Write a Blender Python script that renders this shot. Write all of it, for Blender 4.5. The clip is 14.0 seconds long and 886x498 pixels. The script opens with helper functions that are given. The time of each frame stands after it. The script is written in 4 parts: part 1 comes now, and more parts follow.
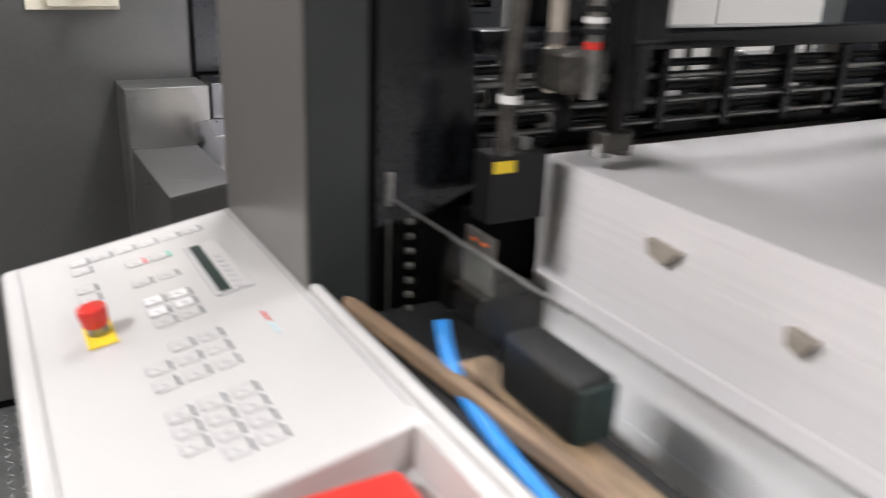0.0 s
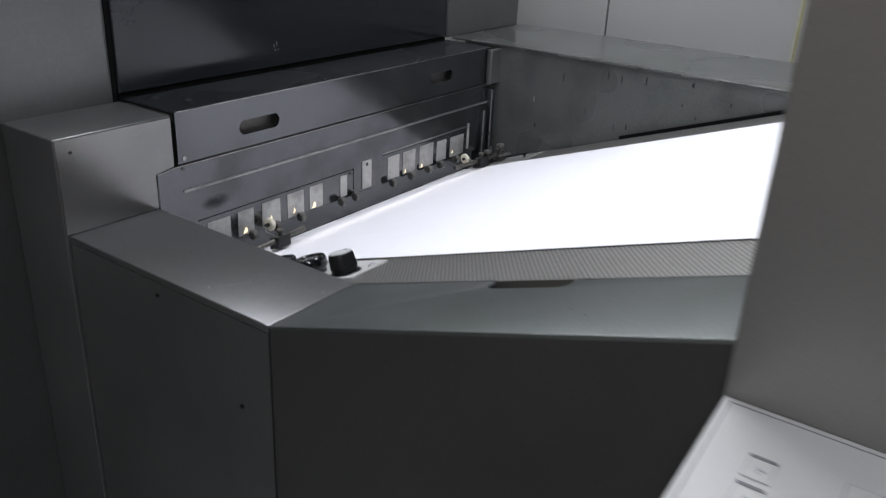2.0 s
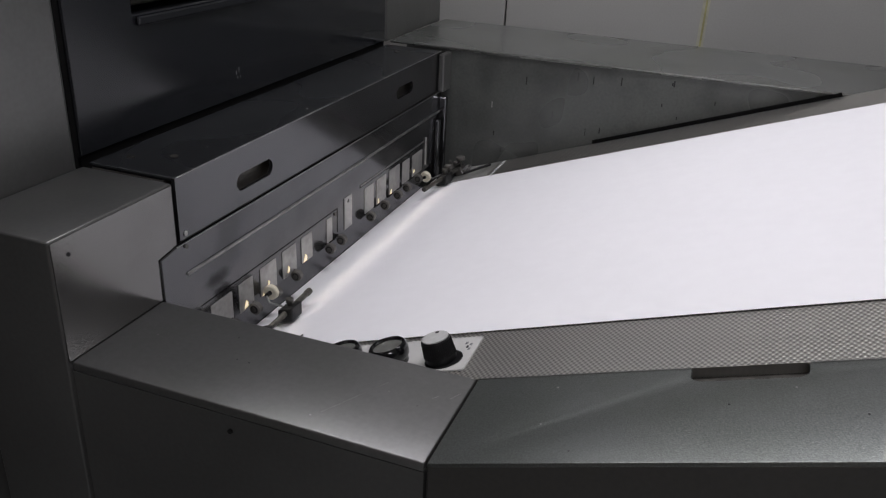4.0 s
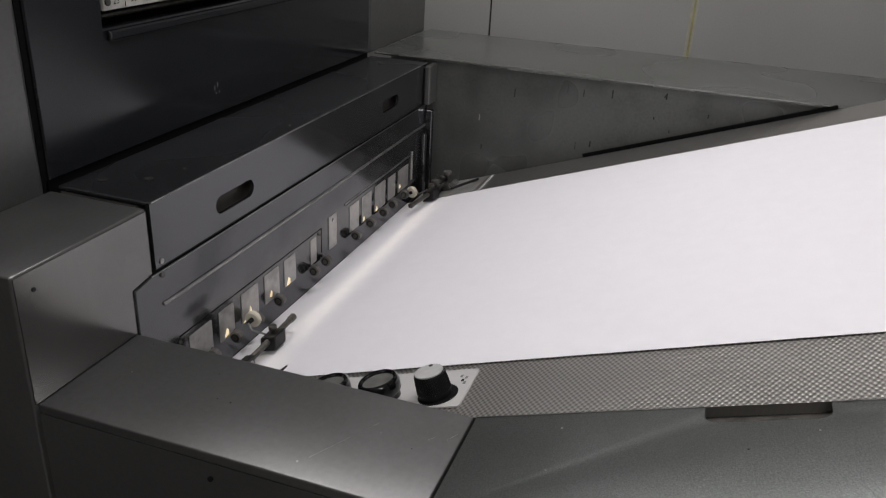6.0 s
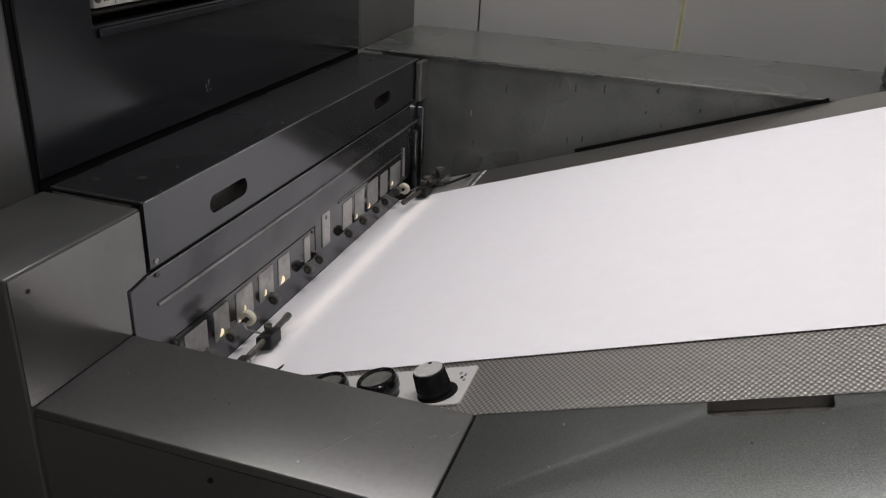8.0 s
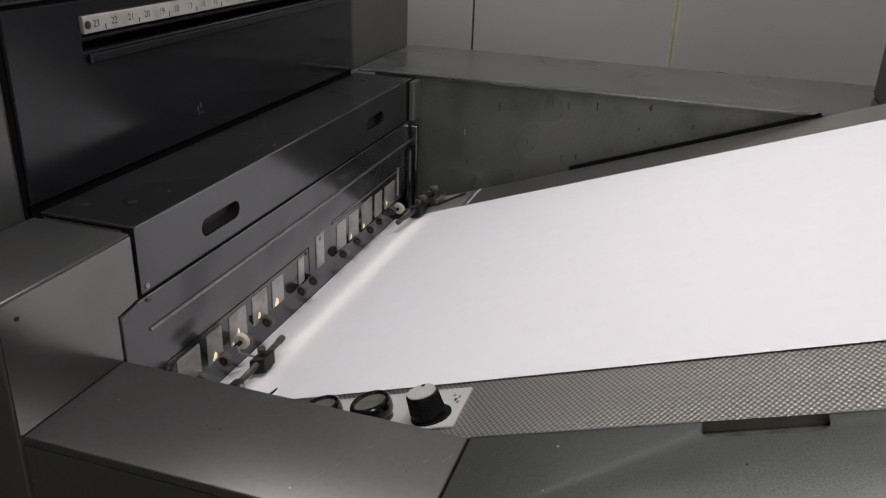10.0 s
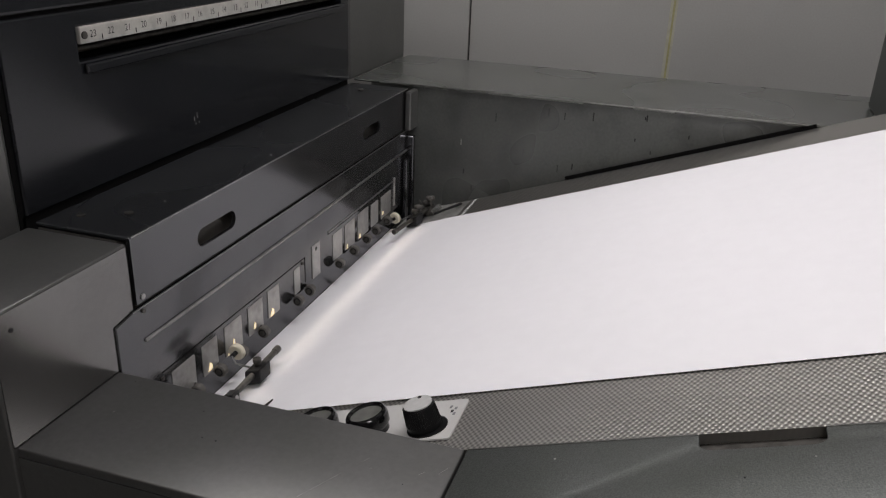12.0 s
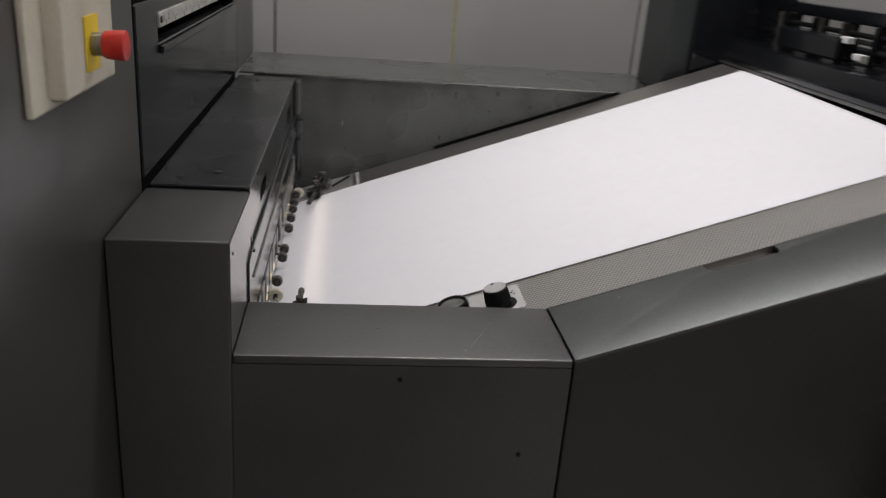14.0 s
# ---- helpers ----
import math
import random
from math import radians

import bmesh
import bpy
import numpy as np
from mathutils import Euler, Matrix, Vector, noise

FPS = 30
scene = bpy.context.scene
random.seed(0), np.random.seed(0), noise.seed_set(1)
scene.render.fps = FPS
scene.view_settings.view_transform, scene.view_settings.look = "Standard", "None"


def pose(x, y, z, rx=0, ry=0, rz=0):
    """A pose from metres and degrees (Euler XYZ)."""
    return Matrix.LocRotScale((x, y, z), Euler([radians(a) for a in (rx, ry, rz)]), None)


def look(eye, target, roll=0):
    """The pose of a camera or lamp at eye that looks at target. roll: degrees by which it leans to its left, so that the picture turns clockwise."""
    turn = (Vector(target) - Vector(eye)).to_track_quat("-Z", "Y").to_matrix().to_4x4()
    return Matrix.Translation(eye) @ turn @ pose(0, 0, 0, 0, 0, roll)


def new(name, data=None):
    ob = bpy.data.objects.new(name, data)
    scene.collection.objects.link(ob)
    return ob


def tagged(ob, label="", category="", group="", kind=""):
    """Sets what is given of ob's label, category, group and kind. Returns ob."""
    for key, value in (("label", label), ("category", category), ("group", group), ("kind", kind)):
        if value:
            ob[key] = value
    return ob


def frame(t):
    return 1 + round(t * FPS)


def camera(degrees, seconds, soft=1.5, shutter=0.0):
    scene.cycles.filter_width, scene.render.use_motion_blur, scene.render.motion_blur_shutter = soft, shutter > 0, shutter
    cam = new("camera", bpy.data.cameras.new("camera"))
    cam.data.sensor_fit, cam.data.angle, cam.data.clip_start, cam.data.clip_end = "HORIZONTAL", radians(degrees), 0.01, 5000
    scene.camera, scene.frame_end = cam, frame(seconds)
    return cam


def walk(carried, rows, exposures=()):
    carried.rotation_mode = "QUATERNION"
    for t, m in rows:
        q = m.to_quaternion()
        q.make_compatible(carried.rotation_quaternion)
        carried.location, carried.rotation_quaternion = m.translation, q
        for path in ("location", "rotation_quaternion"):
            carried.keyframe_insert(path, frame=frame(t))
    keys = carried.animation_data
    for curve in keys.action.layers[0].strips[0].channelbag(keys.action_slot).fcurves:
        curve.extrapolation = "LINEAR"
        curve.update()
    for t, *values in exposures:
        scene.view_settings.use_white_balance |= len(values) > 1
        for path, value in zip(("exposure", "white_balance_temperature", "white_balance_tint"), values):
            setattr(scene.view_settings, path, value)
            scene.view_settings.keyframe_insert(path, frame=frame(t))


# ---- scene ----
cam = camera(57.0, 14.0, 1.2, 0.5)
PATH = [
    (0, (0.088, 0.255, 1.278), (1.024, 1.876, 0.571), 2.4),
    (0.2, (0.024, 0.376, 1.267), (0.968, 1.988, 0.552), 2.3),
    (0.3, (0.006, 0.437, 1.268), (0.951, 2.041, 0.536), 2.0),
    (0.4, (-0.02, 0.492, 1.272), (0.944, 2.08, 0.53), 1.9),
    (0.5, (-0.049, 0.547, 1.269), (0.962, 2.1, 0.518), 2.5),
    (0.7, (-0.109, 0.653, 1.261), (1.047, 2.093, 0.492), 4.1),
    (1, (-0.189, 0.795, 1.28), (1.147, 2.062, 0.499), 4.0),
    (1.3, (-0.237, 0.923, 1.269), (1.158, 2.119, 0.479), 3.0),
    (1.5, (-0.234, 1.024, 1.248), (1.197, 2.184, 0.468), 2.6),
    (2, (-0.215, 1.273, 1.26), (1.29, 2.321, 0.464), 2.8),
    (2.4, (-0.231, 1.433, 1.274), (1.37, 2.329, 0.476), 4.0),
    (3, (-0.229, 1.622, 1.284), (1.462, 2.321, 0.479), 3.0),
    (5.5, (-0.155, 1.779, 1.284), (1.565, 2.357, 0.442), 2.9),
    (6, (-0.15, 1.781, 1.284), (1.582, 2.349, 0.46), 3.0),
    (6.5, (-0.15, 1.787, 1.283), (1.592, 2.347, 0.475), 3.1),
    (7, (-0.148, 1.793, 1.282), (1.59, 2.356, 0.468), 3.1),
    (7.5, (-0.156, 1.801, 1.283), (1.579, 2.353, 0.454), 3.1),
    (8, (-0.149, 1.794, 1.282), (1.589, 2.332, 0.451), 2.8),
    (10.5, (-0.141, 1.788, 1.289), (1.619, 2.328, 0.506), 2.1),
    (11, (-0.145, 1.789, 1.293), (1.62, 2.325, 0.519), 2.3),
    (11.5, (-0.14, 1.79, 1.289), (1.624, 2.325, 0.515), 2.3),
    (12, (-0.139, 1.79, 1.288), (1.626, 2.325, 0.514), 2.3),
    (12.5, (-0.148, 1.797, 1.288), (1.619, 2.325, 0.513), 2.6),
    (13, (-0.252, 1.895, 1.297), (1.544, 2.354, 0.547), 2.6),
    (13.2, (-0.327, 1.947, 1.298), (1.505, 2.253, 0.557), 2.9),
    (13.5, (-0.422, 2.036, 1.289), (1.438, 2.088, 0.557), 4.0),
    (13.8, (-0.497, 2.192, 1.26), (1.365, 2.076, 0.539), 5.2),
    (14, (-0.531, 2.28, 1.252), (1.327, 2.036, 0.553), 4.5),
]
EXPOSURES = [(0, 1.22, 6350, 10), (0.5, 0.78, 6250, 8), (1.0, 0.6, 6150, 7), (1.5, 0.44, 6000, 7), (2.0, 0.18, 5850, 8), (3.0, -0.36, 6000, 12), (5.5, -0.42, 6350, 11),
             (8.0, -0.4, 6450, 11), (10.5, -0.4, 6450, 11), (12.5, -0.4, 6450, 11), (14.0, -0.42, 6450, 11)]
walk(cam, [(t, look(eye, target, roll)) for t, eye, target, roll in PATH], EXPOSURES)

# ---- world, lamps ----
world = bpy.data.worlds.new("world")
scene.world = world
world.use_nodes = True
world.node_tree.nodes["Background"].inputs[0].default_value = (0.55, 0.6, 0.66, 1)
world.node_tree.nodes["Background"].inputs[1].default_value = 0.05
# Ceiling lights out of view; places and shares set to fit the brightness
LAMPS = [(-1.9, 0.9), (-1.9, 4.3), (1.15, -1.2), (1.15, 1.6), (1.2, 3.05)]
LAMP_POWER = 40
LAMP_SHARE = [1.2, 1.2, 0.4, 0.7, 0.46]
ROOM = (-3.2, 2.57, -3.2, 6.2, 2.95)
for (lx, ly), share in zip(LAMPS, LAMP_SHARE):
    data = bpy.data.lights.new("ceiling_lamp", "AREA")
    data.shape, data.size, data.size_y, data.energy, data.color = "RECTANGLE", 0.28, 1.2, LAMP_POWER * share, (1.0, 0.955, 0.965)
    new("ceiling_lamp", data).matrix_world = pose(lx, ly, ROOM[4] - 0.1)


# ---- materials ----
def material(name, base, rough=0.5, metal=0.0, grain=0.0, grain_scale=60.0, stains=0.0, stain_scale=5.0, bump=0.0, bump_scale=300.0, stretch=(1, 1, 1),
             alpha_glass=False, emit=0.0, rough_var=0.0, spec=0.5, stain_col=None):
    mat = bpy.data.materials.new(name)
    mat.use_nodes = True
    nodes, links = mat.node_tree.nodes, mat.node_tree.links
    bsdf = nodes["Principled BSDF"]
    bsdf.inputs["Base Color"].default_value = (*base, 1)
    bsdf.inputs["Roughness"].default_value = rough
    bsdf.inputs["Metallic"].default_value = metal
    bsdf.inputs["Specular IOR Level"].default_value = spec
    if alpha_glass:
        bsdf.inputs["Transmission Weight"].default_value = 1.0
        bsdf.inputs["IOR"].default_value = 1.12
    if emit:
        bsdf.inputs["Emission Color"].default_value = (*base, 1)
        bsdf.inputs["Emission Strength"].default_value = emit
    geo = nodes.new("ShaderNodeNewGeometry")
    scale = nodes.new("ShaderNodeVectorMath")
    scale.operation = "MULTIPLY"
    scale.inputs[1].default_value = stretch
    links.new(geo.outputs["Position"], scale.inputs[0])

    def noise_tex(size, detail):
        tex = nodes.new("ShaderNodeTexNoise")
        tex.inputs["Scale"].default_value = size
        tex.inputs["Detail"].default_value = detail
        links.new(scale.outputs[0], tex.inputs["Vector"])
        return tex

    if grain or stains:
        fine, wide = noise_tex(grain_scale, 3), noise_tex(stain_scale, 4)
        ramp = nodes.new("ShaderNodeMapRange")
        ramp.inputs["From Min"].default_value, ramp.inputs["From Max"].default_value = 0.3, 0.7
        ramp.inputs["To Min"].default_value, ramp.inputs["To Max"].default_value = 1 - grain, 1 + grain
        links.new(fine.outputs[0], ramp.inputs[0])
        ramp2 = nodes.new("ShaderNodeMapRange")
        ramp2.interpolation_type = "SMOOTHSTEP"
        ramp2.inputs["From Min"].default_value, ramp2.inputs["From Max"].default_value = 0.42, 0.72
        ramp2.inputs["To Min"].default_value, ramp2.inputs["To Max"].default_value = 0.0, stains
        links.new(wide.outputs[0], ramp2.inputs[0])
        mix = nodes.new("ShaderNodeMix")
        mix.data_type = "RGBA"
        mix.inputs["A"].default_value = (*base, 1)
        mix.inputs["B"].default_value = (*(stain_col or [c * 0.35 for c in base]), 1)
        links.new(ramp2.outputs[0], mix.inputs["Factor"])
        mul = nodes.new("ShaderNodeVectorMath")
        mul.operation = "SCALE"
        links.new(mix.outputs["Result"], mul.inputs[0])
        links.new(ramp.outputs[0], mul.inputs["Scale"])
        links.new(mul.outputs[0], bsdf.inputs["Base Color"])
        if rough_var:
            rr = nodes.new("ShaderNodeMapRange")
            rr.interpolation_type = "SMOOTHSTEP"
            rr.inputs["From Min"].default_value, rr.inputs["From Max"].default_value = 0.3, 0.7
            rr.inputs["To Min"].default_value, rr.inputs["To Max"].default_value = rough - rough_var, rough + rough_var
            links.new(noise_tex(stain_scale * 0.7, 1).outputs[0], rr.inputs[0])
            links.new(rr.outputs[0], bsdf.inputs["Roughness"])
    if bump:
        tex = noise_tex(bump_scale, 2)
        node = nodes.new("ShaderNodeBump")
        node.inputs["Strength"].default_value = bump
        node.inputs["Distance"].default_value = 0.001
        links.new(tex.outputs[0], node.inputs["Height"])
        links.new(node.outputs[0], bsdf.inputs["Normal"])
    return mat


def knurled_material():
    """Steel plate rolled with a fine diamond pattern."""
    mat = material("knurled_steel", (0.62, 0.605, 0.57), 0.4, 1.0)
    nodes, links = mat.node_tree.nodes, mat.node_tree.links
    geo = nodes.new("ShaderNodeNewGeometry")
    waves = []
    for direction in ((680, 1000, 0), (-680, 1000, 0)):
        dot = nodes.new("ShaderNodeVectorMath")
        dot.operation = "DOT_PRODUCT"
        dot.inputs[1].default_value = direction
        links.new(geo.outputs["Position"], dot.inputs[0])
        sine = nodes.new("ShaderNodeMath")
        sine.operation = "SINE"
        links.new(dot.outputs["Value"], sine.inputs[0])
        waves.append(sine)
    top = nodes.new("ShaderNodeMath")
    top.operation = "ADD"
    links.new(waves[0].outputs[0], top.inputs[0])
    links.new(waves[1].outputs[0], top.inputs[1])
    bump = nodes.new("ShaderNodeBump")
    bump.inputs["Strength"].default_value, bump.inputs["Distance"].default_value = 0.3, -0.0007
    links.new(top.outputs[0], bump.inputs["Height"])
    links.new(bump.outputs[0], nodes["Principled BSDF"].inputs["Normal"])
    shade = nodes.new("ShaderNodeMapRange")
    shade.inputs["From Min"].default_value, shade.inputs["From Max"].default_value = -2, 2
    shade.inputs["To Min"].default_value, shade.inputs["To Max"].default_value = 1.1, 0.42
    links.new(top.outputs[0], shade.inputs[0])
    col = nodes.new("ShaderNodeVectorMath")
    col.operation = "SCALE"
    col.inputs[0].default_value = (0.62, 0.605, 0.57)
    links.new(shade.outputs[0], col.inputs["Scale"])
    links.new(col.outputs[0], nodes["Principled BSDF"].inputs["Base Color"])
    return mat


def smeared(mat, at, reach):
    """Adds one dull smear of old ink to a paint."""
    nodes, links = mat.node_tree.nodes, mat.node_tree.links
    bsdf = nodes["Principled BSDF"]
    geo = nodes.new("ShaderNodeNewGeometry")
    off = nodes.new("ShaderNodeVectorMath")
    off.operation = "SUBTRACT"
    off.inputs[1].default_value = at
    links.new(geo.outputs["Position"], off.inputs[0])
    div = nodes.new("ShaderNodeVectorMath")
    div.operation = "DIVIDE"
    div.inputs[1].default_value = reach
    links.new(off.outputs[0], div.inputs[0])
    length = nodes.new("ShaderNodeVectorMath")
    length.operation = "LENGTH"
    links.new(div.outputs[0], length.inputs[0])
    noise = nodes.new("ShaderNodeTexNoise")
    noise.inputs["Scale"].default_value = 45
    links.new(geo.outputs["Position"], noise.inputs["Vector"])
    add = nodes.new("ShaderNodeMath")
    add.operation = "ADD"
    links.new(length.outputs["Value"], add.inputs[0])
    links.new(noise.outputs[0], add.inputs[1])
    ramp = nodes.new("ShaderNodeMapRange")
    ramp.inputs["From Min"].default_value, ramp.inputs["From Max"].default_value = 0.8, 1.6
    ramp.inputs["To Min"].default_value, ramp.inputs["To Max"].default_value = 0.85, 0.0
    links.new(add.outputs[0], ramp.inputs[0])
    mix = nodes.new("ShaderNodeMix")
    mix.data_type = "RGBA"
    links.new(bsdf.inputs["Base Color"].links[0].from_socket, mix.inputs["A"])
    mix.inputs["B"].default_value = (0.012, 0.012, 0.013, 1)
    links.new(ramp.outputs[0], mix.inputs["Factor"])
    links.new(mix.outputs["Result"], bsdf.inputs["Base Color"])
    return mat


PAINT = material("grey_machine_paint", (0.125, 0.126, 0.122), 0.34, 0.55, 0.05, 160, 0.3, 3.0, 0.02, 300)
# The machine grey with wear, made brighter for the sheen on the sloping top
RAILPAINT = material("worn_rail_paint", (0.17, 0.18, 0.173), 0.4, 0.75, 0.2, 500, 0.5, 7.0, 0.35, 600, stain_col=(0.12, 0.133, 0.113))
DARK = material("blue_black_paint", (0.014, 0.0155, 0.0185), 0.17, 0.2, 0.08, 200, 0.3, 4.0, 0.0, 800, rough_var=0.09)
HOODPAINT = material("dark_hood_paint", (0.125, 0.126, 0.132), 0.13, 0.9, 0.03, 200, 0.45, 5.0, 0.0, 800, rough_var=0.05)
BLACK = material("black_rubber", (0.009, 0.009, 0.0095), 0.5, 0, 0.15, 200, spec=0.3)
GLASS = material("grey_dial_glass", (0.15, 0.15, 0.14), 0.1, 0, 0.1, 120, 0.5, 60, spec=0.6)
SHELFPAINT = material("dark_shelf_paint", (0.2, 0.208, 0.2), 0.26, 0.7, 0.06, 160, 0.5, 6.0, rough_var=0.06, stain_col=(0.11, 0.13, 0.1))
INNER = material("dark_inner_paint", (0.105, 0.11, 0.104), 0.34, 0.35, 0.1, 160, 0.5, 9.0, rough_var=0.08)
# Hood paint dimmed for the top plate, which catches less light than the front
DIMTOP = material("dimmed_hood_paint", (0.034, 0.036, 0.039), 0.26, 0.5, 0.03, 200, 0.4, 6.0, rough_var=0.07)
# The same grey darkened, since the skirt mirrors a dark aisle
DIMSKIRT = material("dimmed_skirt_paint", (0.085, 0.083, 0.079), 0.34, 0.55, 0.05, 160, 0.3, 3.0, rough_var=0.08)
ROLLER = material("worn_roller_rubber", (0.085, 0.08, 0.073), 0.5, 0, 0.25, 150, 0.4, 60)
# Near-black fill for gaps, slots and joints, their darkness put into the colour
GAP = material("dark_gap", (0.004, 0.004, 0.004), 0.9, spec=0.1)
STEEL = material("worn_steel", (0.32, 0.32, 0.31), 0.35, 0.9, 0.15, 150, 0.5, 30, 0.1)
DULLSTEEL = material("oily_steel", (0.12, 0.115, 0.105), 0.45, 0.8, 0.2, 150, 0.6, 40, 0.2)
GUARDPAINT = smeared(material("smeared_guard_paint", (0.125, 0.126, 0.132), 0.15, 0.9, 0.05, 200, 0.5, 9.0, rough_var=0.06), (0.685, 2.411, 0.728), (0.034, 1, 0.013))
PAPER = material("white_paper", (0.86, 0.853, 0.875), 0.75, 0, 0.01, 40, 0.02, 3)
PILE = material("paper_pile", (0.84, 0.825, 0.825), 0.85, 0, 0.03, 30, 0.06, 6, stretch=(0.3, 0.3, 30))
CREAM = material("cream_console_paint", (0.56, 0.556, 0.54), 0.27, 0, 0.015, 300, 0.04, 6)
CREAMOLD = material("yellowed_cream_plastic", (0.66, 0.62, 0.5), 0.45, 0, 0.03, 200, 0.2, 20)
PRINT = material("grey_print", (0.18, 0.18, 0.19), 0.6)
PALEPRINT = material("pale_print", (0.36, 0.36, 0.37), 0.6)
KEY = material("white_key", (0.78, 0.78, 0.77), 0.25)
RED = material("red_plastic", (0.62, 0.035, 0.025), 0.35, 0, 0.05, 100)
YELLOW = material("yellow_sticker", (0.85, 0.62, 0.03), 0.5)
GREEN = material("green_mark", (0.05, 0.5, 0.36), 0.5)
REDMARK = material("red_mark", (0.6, 0.05, 0.06), 0.5)
BLUE = material("blue_hose", (0.02, 0.24, 0.66), 0.35, 0, 0.05, 60)
WOOD = material("worn_wood", (0.21, 0.14, 0.085), 0.6, 0, 0.3, 90, 0.4, 25, 0.3, 200, stretch=(1, 0.12, 1))
LCD = material("green_grey_display", (0.02, 0.035, 0.032), 0.38, spec=0.25)
ORANGE = material("orange_mark", (0.9, 0.2, 0.05), 0.4)
SENSOR = material("dull_sensor_plate", (0.13, 0.125, 0.115), 0.5, 0.2, 0.1, 80, 0.3, 30)
# Level rail top: machine grey lifted for the light it mirrors
LEVELPAINT = material("level_rail_paint", (0.205, 0.204, 0.202), 0.36, 0.8, 0.05, 160, 0.4, 6.0, stain_col=(0.17, 0.176, 0.158))
BRIGHTFACE = material("brushed_bright_face", (0.2, 0.197, 0.192), 0.17, 0.9, 0.05, 160, 0.3, 5.0, rough_var=0.05)
CARD = material("brown_card", (0.4, 0.36, 0.3), 0.7, 0, 0.1, 80, 0.3, 30)
KNOB = material("black_bakelite", (0.006, 0.006, 0.0065), 0.4, spec=0.3)
SHINY = material("glossy_black_rim", (0.006, 0.006, 0.0065), 0.16, spec=0.5)
CAP = material("pale_grey_cap", (0.5, 0.5, 0.49), 0.4, 0, 0.08, 90)
ACRYL = material("clear_acrylic", (0.86, 0.88, 0.87), 0.04, alpha_glass=True)
WALLP = material("pale_wall_panel", (0.385, 0.385, 0.368), 0.22, 0, 0.03, 200, 0.12, 1.2, 0.05, 500)
# Brown is put in to warm the reflections in skirts and post
PLASTER = material("brown_grey_plaster", (0.25, 0.205, 0.16), 0.9, 0, 0.06, 40, 0.1, 2, 0.3, 200)
CEIL = material("white_ceiling", (0.72, 0.72, 0.7), 0.9, 0, 0.04, 30, 0.05, 2)
TUBE = material("lit_diffuser", (1.0, 0.96, 0.9), 0.5, emit=5.0)
TAB = material("pale_guard_tab", (0.36, 0.355, 0.34), 0.3, 0.3, 0.1, 100, 0.7, 22)
RULER = material("aluminium_ruler", (0.55, 0.54, 0.5), 0.45, 0.3, 0.05, 200, 0.3, 40)
PLATE = material("checker_plate", (0.2, 0.205, 0.2), 0.45, 0.7, 0.15, 120, 0.4, 9, 0.2, 400)
RUST = material("yellow_stain", (0.36, 0.34, 0.16), 0.5, 0, 0.2, 80, 0.3, 20)
PALESTAIN = material("pale_yellow_stain", (0.385, 0.375, 0.29), 0.45, 0, 0.1, 60, 0.5, 14, stain_col=(0.39, 0.39, 0.36))
# Lighter copy of the post's grey, for the face that catches the light
POSTPAINT = material("brushed_post_paint", (0.235, 0.228, 0.216), 0.33, 0.6, 0.05, 500, 0.12, 3.0, 0.1, 900)
FARPAINT = material("dark_green_grey_paint", (0.042, 0.048, 0.047), 0.4, 0.2, 0.06, 400, 0.3, 5.0)
KNURL = knurled_material()


# ---- mesh helpers ----
BASE = {}


def thing(name, at, label, category, group="", kind=""):
    ob = new(name)
    ob.empty_display_size = 0.05
    ob.location = at
    BASE[ob.name] = Vector(at)
    return tagged(ob, label, category, group, kind)


def part(name, bm, mat, parent=None, label="", smooth=False):
    mesh = bpy.data.meshes.new(name)
    base = BASE.get(parent.name, Vector()) if parent else Vector()
    if parent:
        bmesh.ops.translate(bm, vec=-base, verts=bm.verts)
    bmesh.ops.recalc_face_normals(bm, faces=bm.faces)
    if smooth:
        for f in bm.faces:
            f.smooth = True
        for e in bm.edges:
            if len(e.link_faces) == 2 and e.calc_face_angle(0) > 0.6:
                e.smooth = False
    bm.to_mesh(mesh)
    bm.free()
    mesh.materials.append(mat)
    ob = new(name, mesh)
    if parent:
        ob.parent = parent
    BASE[ob.name] = base
    return tagged(ob, label)


def bevelled(bm, amount, segments=2):
    if amount > 0:
        edges = [e for e in bm.edges if len(e.link_faces) == 2 and e.calc_face_angle(0) > 0.35]
        bmesh.ops.bevel(bm, geom=edges, offset=amount, segments=segments, profile=0.5, affect="EDGES", clamp_overlap=True)
    return bm


def box(x0, x1, y0, y1, z0, z1, bevel=0.0, segments=2):
    bm = bmesh.new()
    bmesh.ops.create_cube(bm, size=1)
    for v in bm.verts:
        v.co = Vector((x1 if v.co.x > 0 else x0, y1 if v.co.y > 0 else y0, z1 if v.co.z > 0 else z0))
    return bevelled(bm, bevel, segments)


def prism(points, axis, a, b, bevel=0.0, segments=2):
    """A polygon drawn in the two other axes, pushed from a to b along axis."""
    bm = bmesh.new()

    def at(p, w):
        p = list(p)
        p.insert("xyz".index(axis), w)
        return p
    lo = [bm.verts.new(at(p, a)) for p in points]
    hi = [bm.verts.new(at(p, b)) for p in points]
    bm.faces.new(lo)
    bm.faces.new(hi)
    for i in range(len(points)):
        j = (i + 1) % len(points)
        bm.faces.new((lo[i], lo[j], hi[j], hi[i]))
    bmesh.ops.recalc_face_normals(bm, faces=bm.faces)
    return bevelled(bm, bevel, segments)


